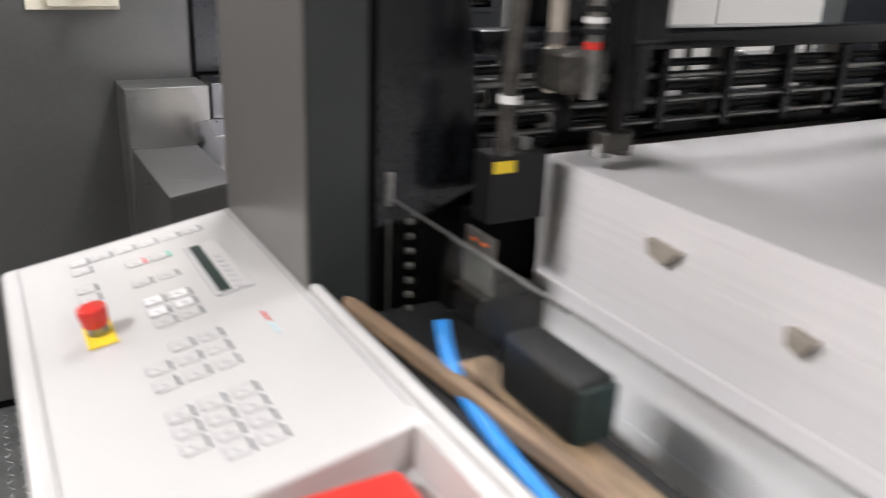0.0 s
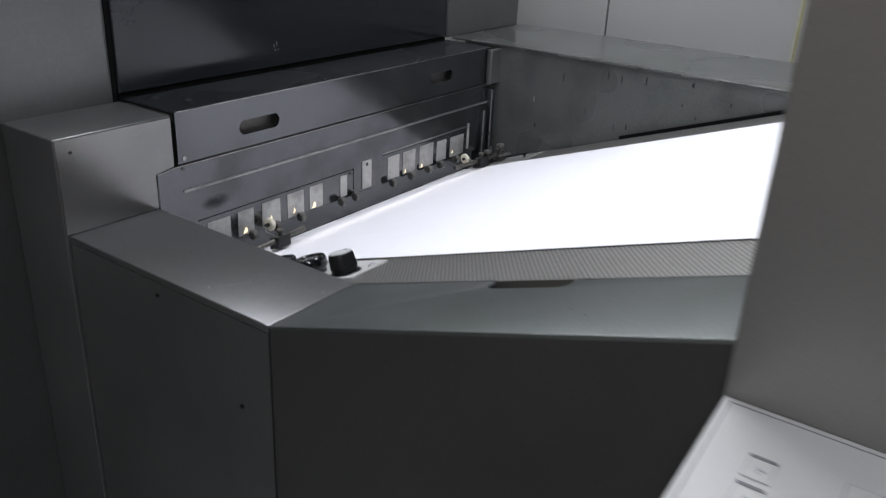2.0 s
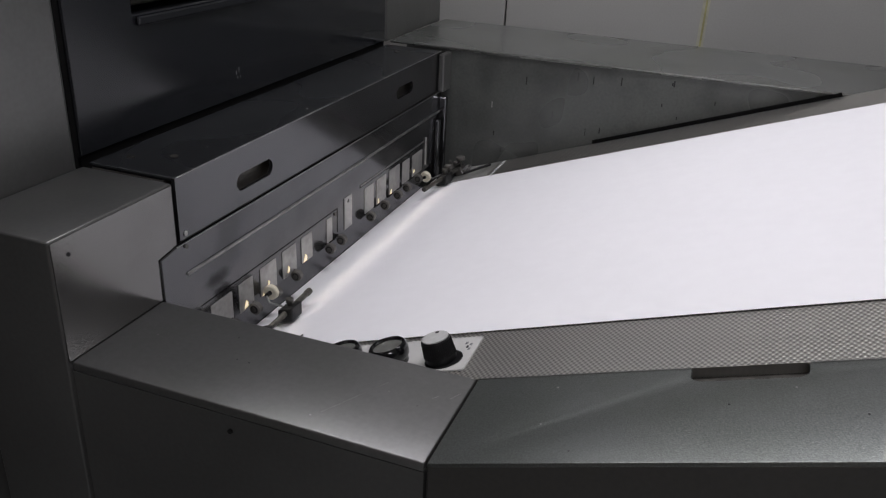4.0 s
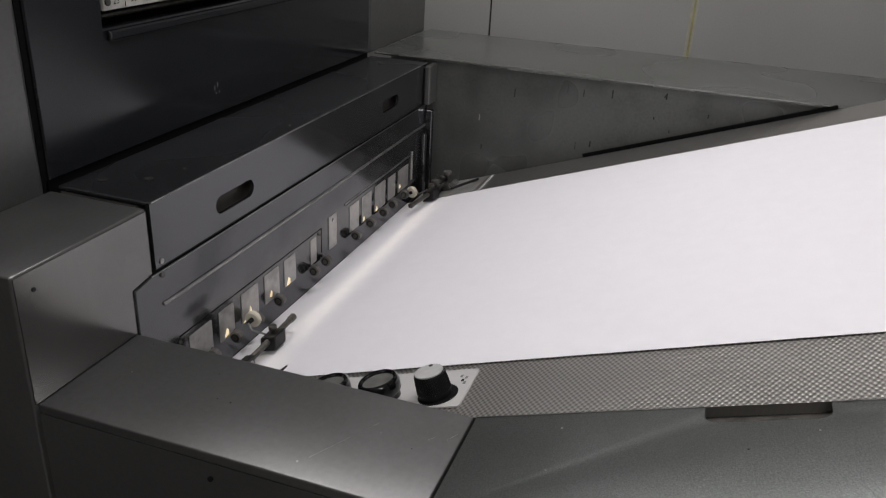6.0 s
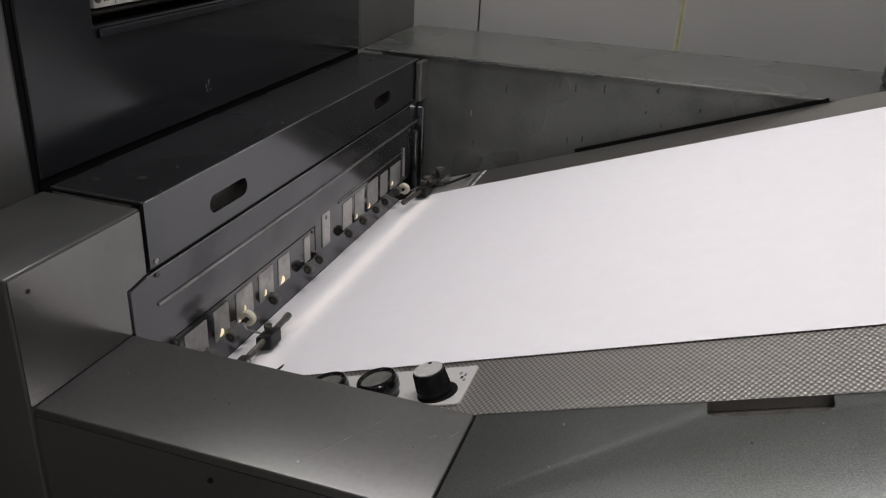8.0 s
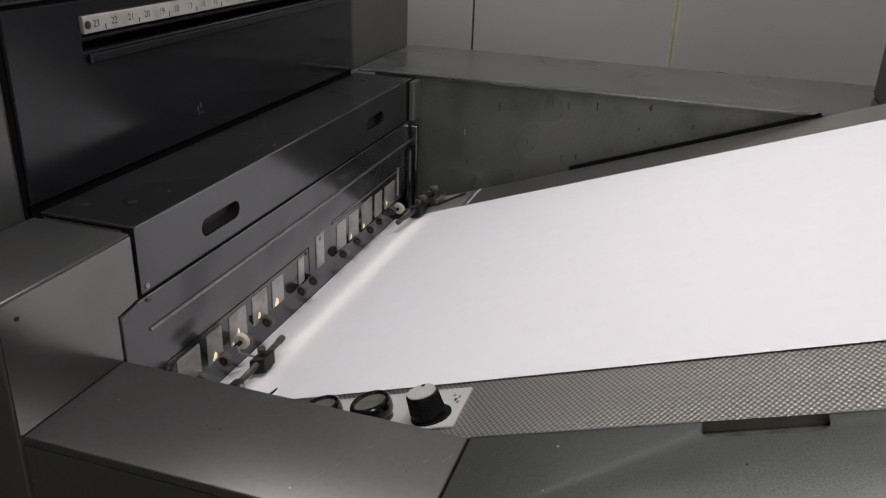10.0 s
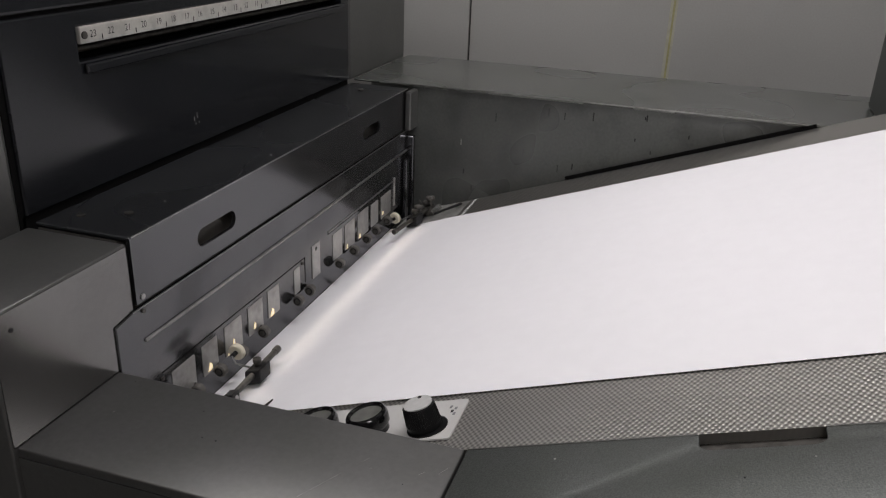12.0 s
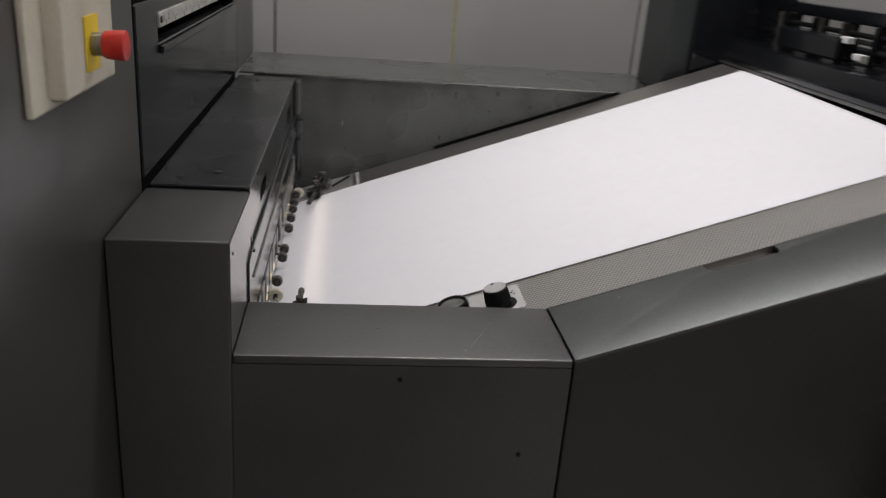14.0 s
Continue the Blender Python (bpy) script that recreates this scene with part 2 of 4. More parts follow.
def cyl(a, b, r0, r1=None, sides=20, bevel=0.0):
    """A round bar from a to b."""
    a, b = Vector(a), Vector(b)
    bm = bmesh.new()
    way = b - a
    m = Matrix.Translation((a + b) / 2) @ way.to_track_quat("Z", "Y").to_matrix().to_4x4()
    bmesh.ops.create_cone(bm, cap_ends=True, segments=sides, radius1=r0, radius2=r0 if r1 is None else r1, depth=way.length, matrix=m)
    return bevelled(bm, bevel, 2)


def tube(points, r, sides=10):
    """A bent round bar along points."""
    bm = bmesh.new()
    pts = [Vector(p) for p in points]
    rings = []
    for i, p in enumerate(pts):
        way = (pts[min(i + 1, len(pts) - 1)] - pts[max(i - 1, 0)]).normalized()
        side = way.cross(Vector((0.31, 0.2, 0.93))).normalized()
        up = side.cross(way)
        rings.append([bm.verts.new(p + r * (side * math.cos(a) + up * math.sin(a))) for a in (2 * math.pi * k / sides for k in range(sides))])
    for i in range(len(rings) - 1):
        for k in range(sides):
            bm.faces.new((rings[i][k], rings[i][(k + 1) % sides], rings[i + 1][(k + 1) % sides], rings[i + 1][k]))
    bm.faces.new(rings[0])
    bm.faces.new(list(reversed(rings[-1])))
    return bm


def curve_points(a, b, c, d, n=14):
    a, b, c, d = (Vector(p) for p in (a, b, c, d))
    out = []
    for i in range(n + 1):
        t = i / n
        out.append((1 - t) ** 3 * a + 3 * (1 - t) ** 2 * t * b + 3 * (1 - t) * t * t * c + t ** 3 * d)
    return out


def slotted(x0, x1, z0, z1, y0, y1, holes):
    """A plate in x and z from y0 to y1, with stadium holes (cx, cz, half length, radius), built from strips round each hole."""
    bm = bmesh.new()
    holes = sorted(holes)
    cuts = [x0] + [0.5 * (holes[i][0] + holes[i + 1][0]) for i in range(len(holes) - 1)] + [x1]
    for (cx, cz, h, r), a, b in zip(holes, cuts, cuts[1:]):
        n = 10
        ring = [(cx + h + r * math.sin(t), cz + r * math.cos(t)) for t in (math.pi * k / n for k in range(n + 1))]
        ring += [(cx - h - r * math.sin(t), cz - r * math.cos(t)) for t in (math.pi * k / n for k in range(n + 1))]
        outer = []
        for x, z in ring:
            dx, dz = x - cx, z - cz
            s = min((((b if dx > 0 else a) - cx) / dx) if abs(dx) > 1e-9 else 1e9, (((z1 if dz > 0 else z0) - cz) / dz) if abs(dz) > 1e-9 else 1e9)
            outer.append([cx + dx * s, cz + dz * s])
        for corner in ((a, z0), (a, z1), (b, z0), (b, z1)):
            k = min(range(len(outer)), key=lambda i: (outer[i][0] - corner[0]) ** 2 + (outer[i][1] - corner[1]) ** 2)
            outer[k] = list(corner)
        fr = [(bm.verts.new((x, y0, z)), bm.verts.new((x, y1, z))) for x, z in ring]
        fo = [(bm.verts.new((x, y0, z)), bm.verts.new((x, y1, z))) for x, z in outer]
        for i in range(len(ring)):
            j = (i + 1) % len(ring)
            for quad in ((fr[i][0], fr[j][0], fo[j][0], fo[i][0]), (fr[i][1], fr[j][1], fo[j][1], fo[i][1]), (fr[i][0], fr[j][0], fr[j][1], fr[i][1]),
                         (fo[i][0], fo[j][0], fo[j][1], fo[i][1])):
                bm.faces.new(quad)
    bmesh.ops.remove_doubles(bm, verts=bm.verts, dist=0.0002)
    return bm


def lathe(profile, at, up, sides=32):
    """Turns (radius, height) pairs round an axis that stands at a point."""
    at, up = Vector(at), Vector(up).normalized()
    side = up.cross(Vector((0, 1, 0.01))).normalized()
    other = up.cross(side)
    bm = bmesh.new()
    rings = [[bm.verts.new(at + up * h + r * (side * math.cos(a) + other * math.sin(a))) for a in (2 * math.pi * k / sides for k in range(sides))] for r, h in profile]
    for i in range(len(rings) - 1):
        for k in range(sides):
            bm.faces.new((rings[i][k], rings[i][(k + 1) % sides], rings[i + 1][(k + 1) % sides], rings[i + 1][k]))
    return bm


def rounded_rect(cx, cy, w, h, r, n=5):
    out = []
    for sx, sy, start in ((1, 1, 0), (-1, 1, 90), (-1, -1, 180), (1, -1, 270)):
        for k in range(n + 1):
            a = radians(start + 90 * k / n)
            out.append((cx + sx * (w / 2 - r) + r * math.cos(a), cy + sy * (h / 2 - r) + r * math.sin(a)))
    return out


# ---- the plan ----
RX0, RX1 = 0.406, 0.570      # near rail, outer and inner
RZ = 0.747                   # level rail top
SEAM = 1.970                 # where the rail begins to climb
SLOPE = 0.34
FRONT, BACK = 2.415, 2.560   # hood front, press front
TOP = 0.905                  # block, hood and shelf top
FAR = 1.625                  # far inner wall
SHELF = 1.994
POST0, POST1, POSTX = 1.077, 1.405, 0.383


def board(y):
    return RZ + SLOPE * (SEAM - y)


def bed_lift(x, y):
    """The bed leans: towards the far wall it climbs a little more steeply than the near rail."""
    return 0.0165 * (2.41 - y) * min(max((x - 0.57) / 0.8, 0.0), 1.0)


# ---- the room ----
X0, X1, Y0, Y1, ZC = ROOM
tagged(part("floor", box(X0 - 0.1, X1 + 0.1, Y0 - 0.1, Y1 + 0.1, -0.1, 0), PLATE), "worn grey steel checker plate floor", "floor", kind="structure")
tagged(part("ceiling", box(X0 - 0.1, X1 + 0.1, Y0 - 0.1, Y1 + 0.1, ZC, ZC + 0.1), CEIL), "plain white workshop ceiling", "ceiling", kind="structure")
# Unseen walls: south white, west brown, to set what the metal mirrors
tagged(part("wall_west", box(X0 - 0.1, X0, Y0, Y1, 0, ZC), PLASTER), "unseen brown-grey plaster wall", "wall", kind="structure")
tagged(part("wall_south", box(X0 - 0.1, X1 + 0.1, Y0 - 0.1, Y0, 0, ZC), CEIL), "unseen white wall, added to brighten reflections", "wall", kind="structure")
tagged(part("wall_north", box(X0 - 0.1, X1 + 0.1, Y1, Y1 + 0.1, 0, ZC), PLASTER), "unseen brown-grey plaster wall", "wall", kind="structure")
wall_east = tagged(part("wall_east", box(X1 + 0.012, X1 + 0.1, Y0, Y1, 0, ZC), GAP), "pale grey panelled wall with dark joints", "wall", kind="structure")
for y0, y1 in ((-3.2, -2.05), (-2.05, -1.4), (-1.4, -0.75), (-0.75, -0.1), (-0.1, 0.55), (0.55, 1.2), (1.2, 1.9), (1.9, 2.55), (2.55, 3.2), (3.2, 6.2)):
    part("panel", box(X1, X1 + 0.02, y0 + 0.003, y1 - 0.003, 0, ZC, 0.002, 1), WALLP, wall_east)
part("stain", box(X1 - 0.0006, X1 + 0.004, 1.886, 1.908, 0.3, 1.9), PALESTAIN, wall_east, "pale yellow stain beside the joint")
part("stain", box(X1 - 0.0012, X1 + 0.004, 1.893, 1.899, 0.3, 1.9), RUST, wall_east, "yellow-brown stain down the joint")

for lx, ly in LAMPS:
    lamp = thing("ceiling_light", (lx, ly, ZC), "white ceiling light with a lit diffuser", "ceiling light", "ceiling lights")
    part("housing", box(lx - 0.17, lx + 0.17, ly - 0.63, ly + 0.63, ZC - 0.06, ZC, 0.01), CEIL, lamp)
    part("diffuser", box(lx - 0.15, lx + 0.15, ly - 0.61, ly + 0.61, ZC - 0.075, ZC - 0.061, 0.004), TUBE, lamp)

# ---- the press unit ----
press = thing("printing_press", (0.6, 3.0, 0), "dark grey sheet-fed printing press unit with blue-black ink guards", "printing press")
part("side_panel", box(-1.3, 0.604, BACK, 3.3, 0.025, 1.72, 0.008), PAINT, press, "grey painted steel side panel")
part("plinth", box(-1.3, 0.6, BACK + 0.012, 3.3, 0, 0.025), GAP, press, "black recessed plinth")
part("body", box(0.606, 1.602, BACK + 0.06, 3.3, 0, 1.69), DARK, press, "dark inner frame")
part("slot_back", box(0.70, 1.6, BACK + 0.045, BACK + 0.058, 1.05, 1.15), GAP, press)
part("gap_back", box(0.6045, 0.6135, BACK + 0.004, BACK + 0.058, 0.85, 1.69), GAP, press)
part("gap_back", box(0.61, 1.6, BACK + 0.004, BACK + 0.029, TOP - 0.02, TOP + 0.0065), GAP, press)
part("gap_back", box(0.614, 1.598, BACK + 0.004, BACK + 0.029, 1.1485, 1.1525), GAP, press)
part("top_cover", box(0.606, 1.602, BACK + 0.03, 3.3, 1.69, 1.715, 0.004), PAINT, press, "grey top cover")
part("end_panel", box(1.604, 1.965, BACK, 3.3, TOP + 0.004, 1.72, 0.004), PAINT, press, "grey painted steel panel")
SLOTX0, SLOTX1, SLOTZ0, SLOTZ1 = 0.742, 1.560, 1.083, 1.106
outline = [(0.614, TOP + 0.007), (1.598, TOP + 0.007), (1.598, SLOTZ0), (SLOTX0, SLOTZ0), (SLOTX0, SLOTZ1 + 0.022), (1.598, SLOTZ1 + 0.022), (1.598, 1.148), (0.614, 1.148)]
guard = part("ink_guard", prism(outline, "y", BACK, BACK + 0.03, 0.002, 1), DARK, press, "blue-black guard panel with scratches")
part("guard_edge", box(SLOTX1, 1.598, BACK + 0.0005, BACK + 0.03, SLOTZ0 + 0.0005, SLOTZ1 + 0.0215), DARK, guard)
part("slot_lip", box(SLOTX0 + 0.004, SLOTX1, BACK - 0.007, BACK, SLOTZ0 - 0.016, SLOTZ0 - 0.002, 0.003), DARK, guard)
part("upper_guard", box(0.614, 1.598, BACK, BACK + 0.03, 1.153, 1.70, 0.004), DARK, press, "blue-black upper guard panel")
part("slot_bar", cyl((SLOTX0, BACK + 0.03, 1.094), (SLOTX1, BACK + 0.03, 1.094), 0.005), DULLSTEEL, guard)
ruler = part("ruler", box(SLOTX0 + 0.002, SLOTX1, BACK - 0.003, BACK + 0.006, SLOTZ1, SLOTZ1 + 0.022, 0.001, 1), RULER, press, "worn aluminium zone ruler with black numbers")


def text_mesh(name, words, size, at, mat, parent, turn=(90, 0, 0)):
    data = bpy.data.curves.new(name, "FONT")
    data.body, data.size, data.align_x, data.align_y = words, size, "CENTER", "CENTER"
    tmp = new(name, data)
    mesh = bpy.data.meshes.new_from_object(tmp.evaluated_get(bpy.context.evaluated_depsgraph_get()))
    bpy.data.objects.remove(tmp)
    mesh.name = name
    mesh.transform(pose(*(Vector(at) - BASE[parent.name]), *turn))
    mesh.materials.clear()
    mesh.materials.append(mat)
    ob = new(name, mesh)
    ob.parent = parent
    return ob


bpy.context.view_layer.update()
for n in range(23, 0, -1):
    x = 0.768 + 0.0353 * (23 - n)
    text_mesh("number", str(n), 0.013, (x, BACK - 0.0036, SLOTZ1 + 0.011), BLACK, ruler)
    if n % 2:
        part("tick", box(x + 0.0172, x + 0.018, BACK - 0.0038, BACK - 0.003, SLOTZ1 + 0.002, SLOTZ1 + 0.009), BLACK, ruler)
part("rivet", cyl((0.751, BACK - 0.005, SLOTZ1 + 0.011), (0.751, BACK, SLOTZ1 + 0.011), 0.005, sides=14), DULLSTEEL, ruler)

# hood in front of the ink guard
hood = thing("press_hood", (1.1, FRONT, 0.8), "blue-black steel hood with two oval finger slots", "machine guard")
HX0, HX1 = 0.618, 1.600
part("top_plate", box(HX0, HX1, FRONT + 0.0005, BACK - 0.004, TOP - 0.006, TOP, 0.003), DIMTOP, hood)
part("front_plate", slotted(HX0, HX1, 0.814, TOP - 0.001, FRONT, FRONT + 0.006, [(0.805, 0.851, 0.036, 0.0135), (1.385, 0.858, 0.032, 0.0125)]), HOODPAINT, hood)
part("worn_edge", box(HX0 + 0.004, HX1 - 0.002, FRONT - 0.0004, FRONT + 0.001, TOP - 0.0012, TOP + 0.0004), STEEL, hood, "bright worn edge")
part("inner_box", box(HX0 + 0.004, HX1 - 0.004, FRONT + 0.022, BACK - 0.006, 0.70, TOP - 0.008), SENSOR, hood, "dull grey inside of the hood")
for x, y in ((0.66, 2.52), (0.69, 2.47), (1.53, 2.5)):
    part("screw", cyl((x, y, TOP - 0.001), (x, y, TOP + 0.0015), 0.006, sides=12), DULLSTEEL, hood)
part("screw", cyl((0.63, FRONT - 0.0015, 0.822), (0.63, FRONT + 0.001, 0.822), 0.004, sides=10), STEEL, hood)

# sheet guard with its tabs
lay = thing("sheet_guard", (1.1, FRONT, 0.6), "dark steel guard with pale tabs and small rollers over the sheet", "machine guard")
upper = prism([(0.571, 0.642), (0.571, 0.8062), (0.602, 0.8115), (1.598, 0.8115), (1.598, 0.642)], "y", FRONT - 0.004, FRONT + 0.003, 0.0012, 1)
part("guard_plate", upper, GUARDPAINT, lay)
part("fold_ridge", box(0.62, 1.595, FRONT - 0.0065, FRONT - 0.003, 0.7625, 0.7675, 0.0015), STEEL, lay, "bright worn fold line")
part("lower_plate", box(0.576, 1.598, FRONT + 0.001, FRONT + 0.007, 0.598, 0.6415), HOODPAINT, lay, "oily dark lower plate")
# Openings onto a lit pale surface, laid on as pale plates
for x0, x1, z0, z1 in ((0.665, 0.718, 0.644, 0.692), (0.736, 0.775, 0.643, 0.693), (0.796, 0.844, 0.643, 0.694), (0.864, 0.909, 0.644, 0.695), (0.927, 0.965, 0.646, 0.695),
                       (1.020, 1.041, 0.648, 0.695), (1.180, 1.222, 0.648, 0.702), (1.236, 1.283, 0.648, 0.702), (1.300, 1.355, 0.648, 0.703), (1.370, 1.410, 0.649, 0.700), (1.427, 1.486, 0.648, 0.699)):
    part("tab", prism(rounded_rect((x0 + x1) / 2, (z0 + z1) / 2, x1 - x0, z1 - z0, 0.002, 3), "y", FRONT - 0.0052, FRONT - 0.0035), TAB, lay)
part("tab", slotted(1.091, 1.122, 0.648, 0.712, FRONT - 0.0055, FRONT - 0.0035, [(1.1065, 0.703, 0.0005, 0.0042)]), TAB, lay, "pale tab with a round hole")
for x in (0.704, 0.763, 0.823, 0.891, 1.013, 1.058, 1.187, 1.257, 1.324, 1.374, 1.44):
    roller = part("roller", lathe([(0.0001, -0.006), (0.0078, -0.006), (0.0098, -0.0045), (0.0098, 0.0045), (0.0078, 0.006), (0.0001, 0.006)], (x, 2.399, 0.643), (1, 0, 0), 20), ROLLER, lay, "small black sheet roller", True)
    part("hub", cyl((x - 0.0075, 2.399, 0.643), (x - 0.0058, 2.399, 0.643), 0.0045, sides=12), DULLSTEEL, roller)
    part("groove_ring", cyl((x - 0.0066, 2.399, 0.643), (x - 0.0058, 2.399, 0.643), 0.0064, sides=16), BLACK, roller)
    part("roller_arm", tube([(x + 0.005, 2.399, 0.643), (x + 0.009, 2.403, 0.645), (x + 0.009, 2.4125, 0.646)], 0.003, 6), DULLSTEEL, lay)
part("worn_edge", box(0.604, 1.597, FRONT - 0.0044, FRONT - 0.003, 0.8106, 0.8119), STEEL, lay, "bright worn edge")
part("panel_seam", box(0.645, 1.062, FRONT - 0.0046, FRONT - 0.0038, 0.7018, 0.703), GAP, lay)
part("panel_seam", box(1.0622, 1.0634, FRONT - 0.0046, FRONT - 0.0038, 0.655, 0.703), GAP, lay)
part("panel_seam", box(1.160, 1.496, FRONT - 0.0046, FRONT - 0.0038, 0.7105, 0.7118), GAP, lay)
part("panel_hem", box(1.160, 1.496, FRONT - 0.0054, FRONT - 0.0038, 0.7122, 0.7165, 0.0006, 1), STEEL, lay, "worn bright hem")
part("end_strip", box(1.500, 1.508, FRONT - 0.0075, FRONT - 0.0038, 0.655, 0.722, 0.001, 1), TAB, lay, "narrow bright steel strip")
for x, z in ((1.053, 0.695), (0.645, 0.694), (0.623, 0.806)):
    part("screw", cyl((x, FRONT - 0.0062, z), (x, FRONT - 0.003, z), 0.003, sides=10), DULLSTEEL, lay)
part("end_bracket", box(1.560, 1.574, FRONT - 0.016, FRONT - 0.005, 0.60, 0.75, 0.003), HOODPAINT, lay)
part("end_bracket", box(1.584, 1.598, FRONT - 0.022, FRONT - 0.005, 0.60, 0.80, 0.003), HOODPAINT, lay)

# ---- the feed table ----
table = thing("feed_table", (1.0, 2.0, 0), "dark grey steel feed table with sloping rails and knurled strips", "feed table")
UP = Vector((0, SLOPE, 1)).normalized()


def sloped(bm, bed=False):
    """Lays what is drawn flat in x and y onto the sloping board, or onto the bed that rises over it."""
    for v in bm.verts:
        h = v.co.z + (bed_lift(v.co.x, v.co.y) if bed else 0.0)
        v.co = Vector((v.co.x, v.co.y, board(v.co.y))) + UP * h
    return bm


part("level_skirt", box(RX0 + 0.0003, RX0 + 0.02, SEAM + 0.0012, FRONT - 0.0005, 0.02, RZ - 0.0125), PAINT, table, "dark grey steel side skirt")
level = prism([(RX0, RZ - 0.012), (RX0, RZ), (RX1, RZ), (RX1, RZ - 0.14), (RX1 - 0.004, RZ - 0.14), (RX1 - 0.004, RZ - 0.012)], "y",
              SEAM + 0.0012, FRONT - 0.0015, 0.002, 3)
part("level_rail", level, LEVELPAINT, table, "level grey rail with a scratched top", True)
part("corner_block", box(RX0 - 0.006, 0.610, FRONT, BACK - 0.002, 0.02, TOP - 0.004, 0.0028, 3), PAINT, table, "raised grey corner block", True)
# Thin overlay, brighter than the block, for the sheet's sheen on this face
part("block_face", box(RX0 - 0.003, 0.608, FRONT - 0.0012, FRONT + 0.0005, RZ + 0.001, TOP - 0.007), BRIGHTFACE, table, "brushed inner face of the corner block, brightened for its reflection")
NOTCH0, NOTCH1, NX = 1.632, 1.738, 0.543
outline = [(RX0, 1.402), (RX1, 1.402), (RX1, NOTCH0)]
outline += [(NX + 0.012 - 0.012 * math.sin(a), NOTCH0 + 0.012 - 0.012 * math.cos(a)) for a in (k * math.pi / 12 for k in range(7))]
outline += [(NX + 0.012 - 0.012 * math.cos(a), NOTCH1 - 0.012 + 0.012 * math.sin(a)) for a in (k * math.pi / 12 for k in range(7))]
outline += [(RX1, NOTCH1), (RX1, SEAM - 0.0012), (RX0, SEAM - 0.0012)]
part("sloping_rail", sloped(prism(outline, "z", -0.006, 0.0, 0.0018, 2)), RAILPAINT, table, "sloping worn grey rail with a finger slot", True)
for y0, y1 in ((1.405, NOTCH0 - 0.001), (NOTCH1 + 0.001, SEAM - 0.003)):
    part("worn_edge", sloped(box(RX1 - 0.0014, RX1 + 0.0003, y0, y1, -0.003, 0.0006)), STEEL, table, "bright worn rail edge")
# Slot floor in a darker steel than the knurled strips
part("slot_floor", sloped(box(RX0 + 0.03, 0.60, 1.6, 1.77, -0.016, -0.012)), DULLSTEEL, table, "dark steel floor of the slot")
part("rail_skirt", prism([(1.402, 0.02), (1.402, board(1.402) - 0.0025), (SEAM - 0.0012, board(SEAM) - 0.0025), (SEAM - 0.0012, 0.02)], "x", RX0, RX0 + 0.02, 0.003, 2), DIMSKIRT, table,
     "grey steel side skirt")
for y, z in ((2.03, 0.60), (2.20, 0.715)):
    part("bolt", cyl((RX0 - 0.002, y, z), (RX0 + 0.001, y, z), 0.003, sides=10), BLACK, table)
part("bolt", cyl((RX0 + 0.02, FRONT - 0.002, TOP - 0.028), (RX0 + 0.02, FRONT + 0.001, TOP - 0.028), 0.0025, sides=10), BLACK, table)
part("bed", sloped(box(0.60, FAR, 1.27, 2.41, -0.03, -0.004), True), DULLSTEEL, table)
part("knurled_strip", sloped(box(RX1 + 0.0005, 0.75, 1.27, 2.41, -0.02, -0.0005), True), KNURL, table, "fine diamond-knurled steel strip")
part("knurled_strip", sloped(box(1.45, FAR - 0.002, 1.27, 2.38, -0.004, 0.0005), True), KNURL, table, "fine diamond-knurled steel strip")
part("cover_plate", sloped(box(1.50, FAR - 0.004, 2.249, 2.40, 0.001, 0.003)), TAB, table, "bright steel cover plate")
part("plate_edge", sloped(box(1.50, FAR - 0.004, 2.243, 2.249, 0.001, 0.004)), CAP, table, "pale plate edge")
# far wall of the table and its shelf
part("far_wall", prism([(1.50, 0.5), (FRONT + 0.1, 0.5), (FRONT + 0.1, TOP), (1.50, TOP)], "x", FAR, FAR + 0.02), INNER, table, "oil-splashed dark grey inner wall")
part("shelf", box(FAR - 0.003, SHELF, 1.33, BACK - 0.002, TOP, TOP + 0.006, 0.0025), SHELFPAINT, table, "level grey steel shelf")
part("worn_edge", box(FAR - 0.0034, FAR - 0.0018, 1.52, FRONT - 0.002, TOP + 0.0035, TOP + 0.0063), STEEL, table, "bright worn shelf edge")
part("shelf_back", box(SHELF - 0.02, SHELF - 0.001, 1.1, BACK, 0.02, TOP - 0.002), PAINT, table)
part("gap_strip", sloped(box(FAR - 0.004, FAR + 0.0, 1.545, 2.04, 0.0, 0.009), True), GAP, table)
part("corner_post", box(1.578, FAR + 0.002, FRONT - 0.016, FRONT - 0.001, 0.812, TOP - 0.004, 0.004), PAINT, table)
random.seed(3)
for k in range(15):
    y, z = 2.36 - random.random() ** 1.5 * 0.6, 0
    z = random.uniform(board(y) + 0.02, TOP - 0.02)
    if z > board(y) + 0.02:
        part("drip", box(FAR - 0.0008, FAR + 0.001, y, y + random.uniform(0.0015, 0.003), z, z + random.uniform(0.004, 0.02)), BLACK if k else TAB, table)

# knob plate
knobs = part("knob_plate", sloped(prism(rounded_rect(0.634, 2.125, 0.084, 0.26, 0.004, 3), "z", 0.0002, 0.0022), True), CREAM, table, "white printed plate under the knobs")


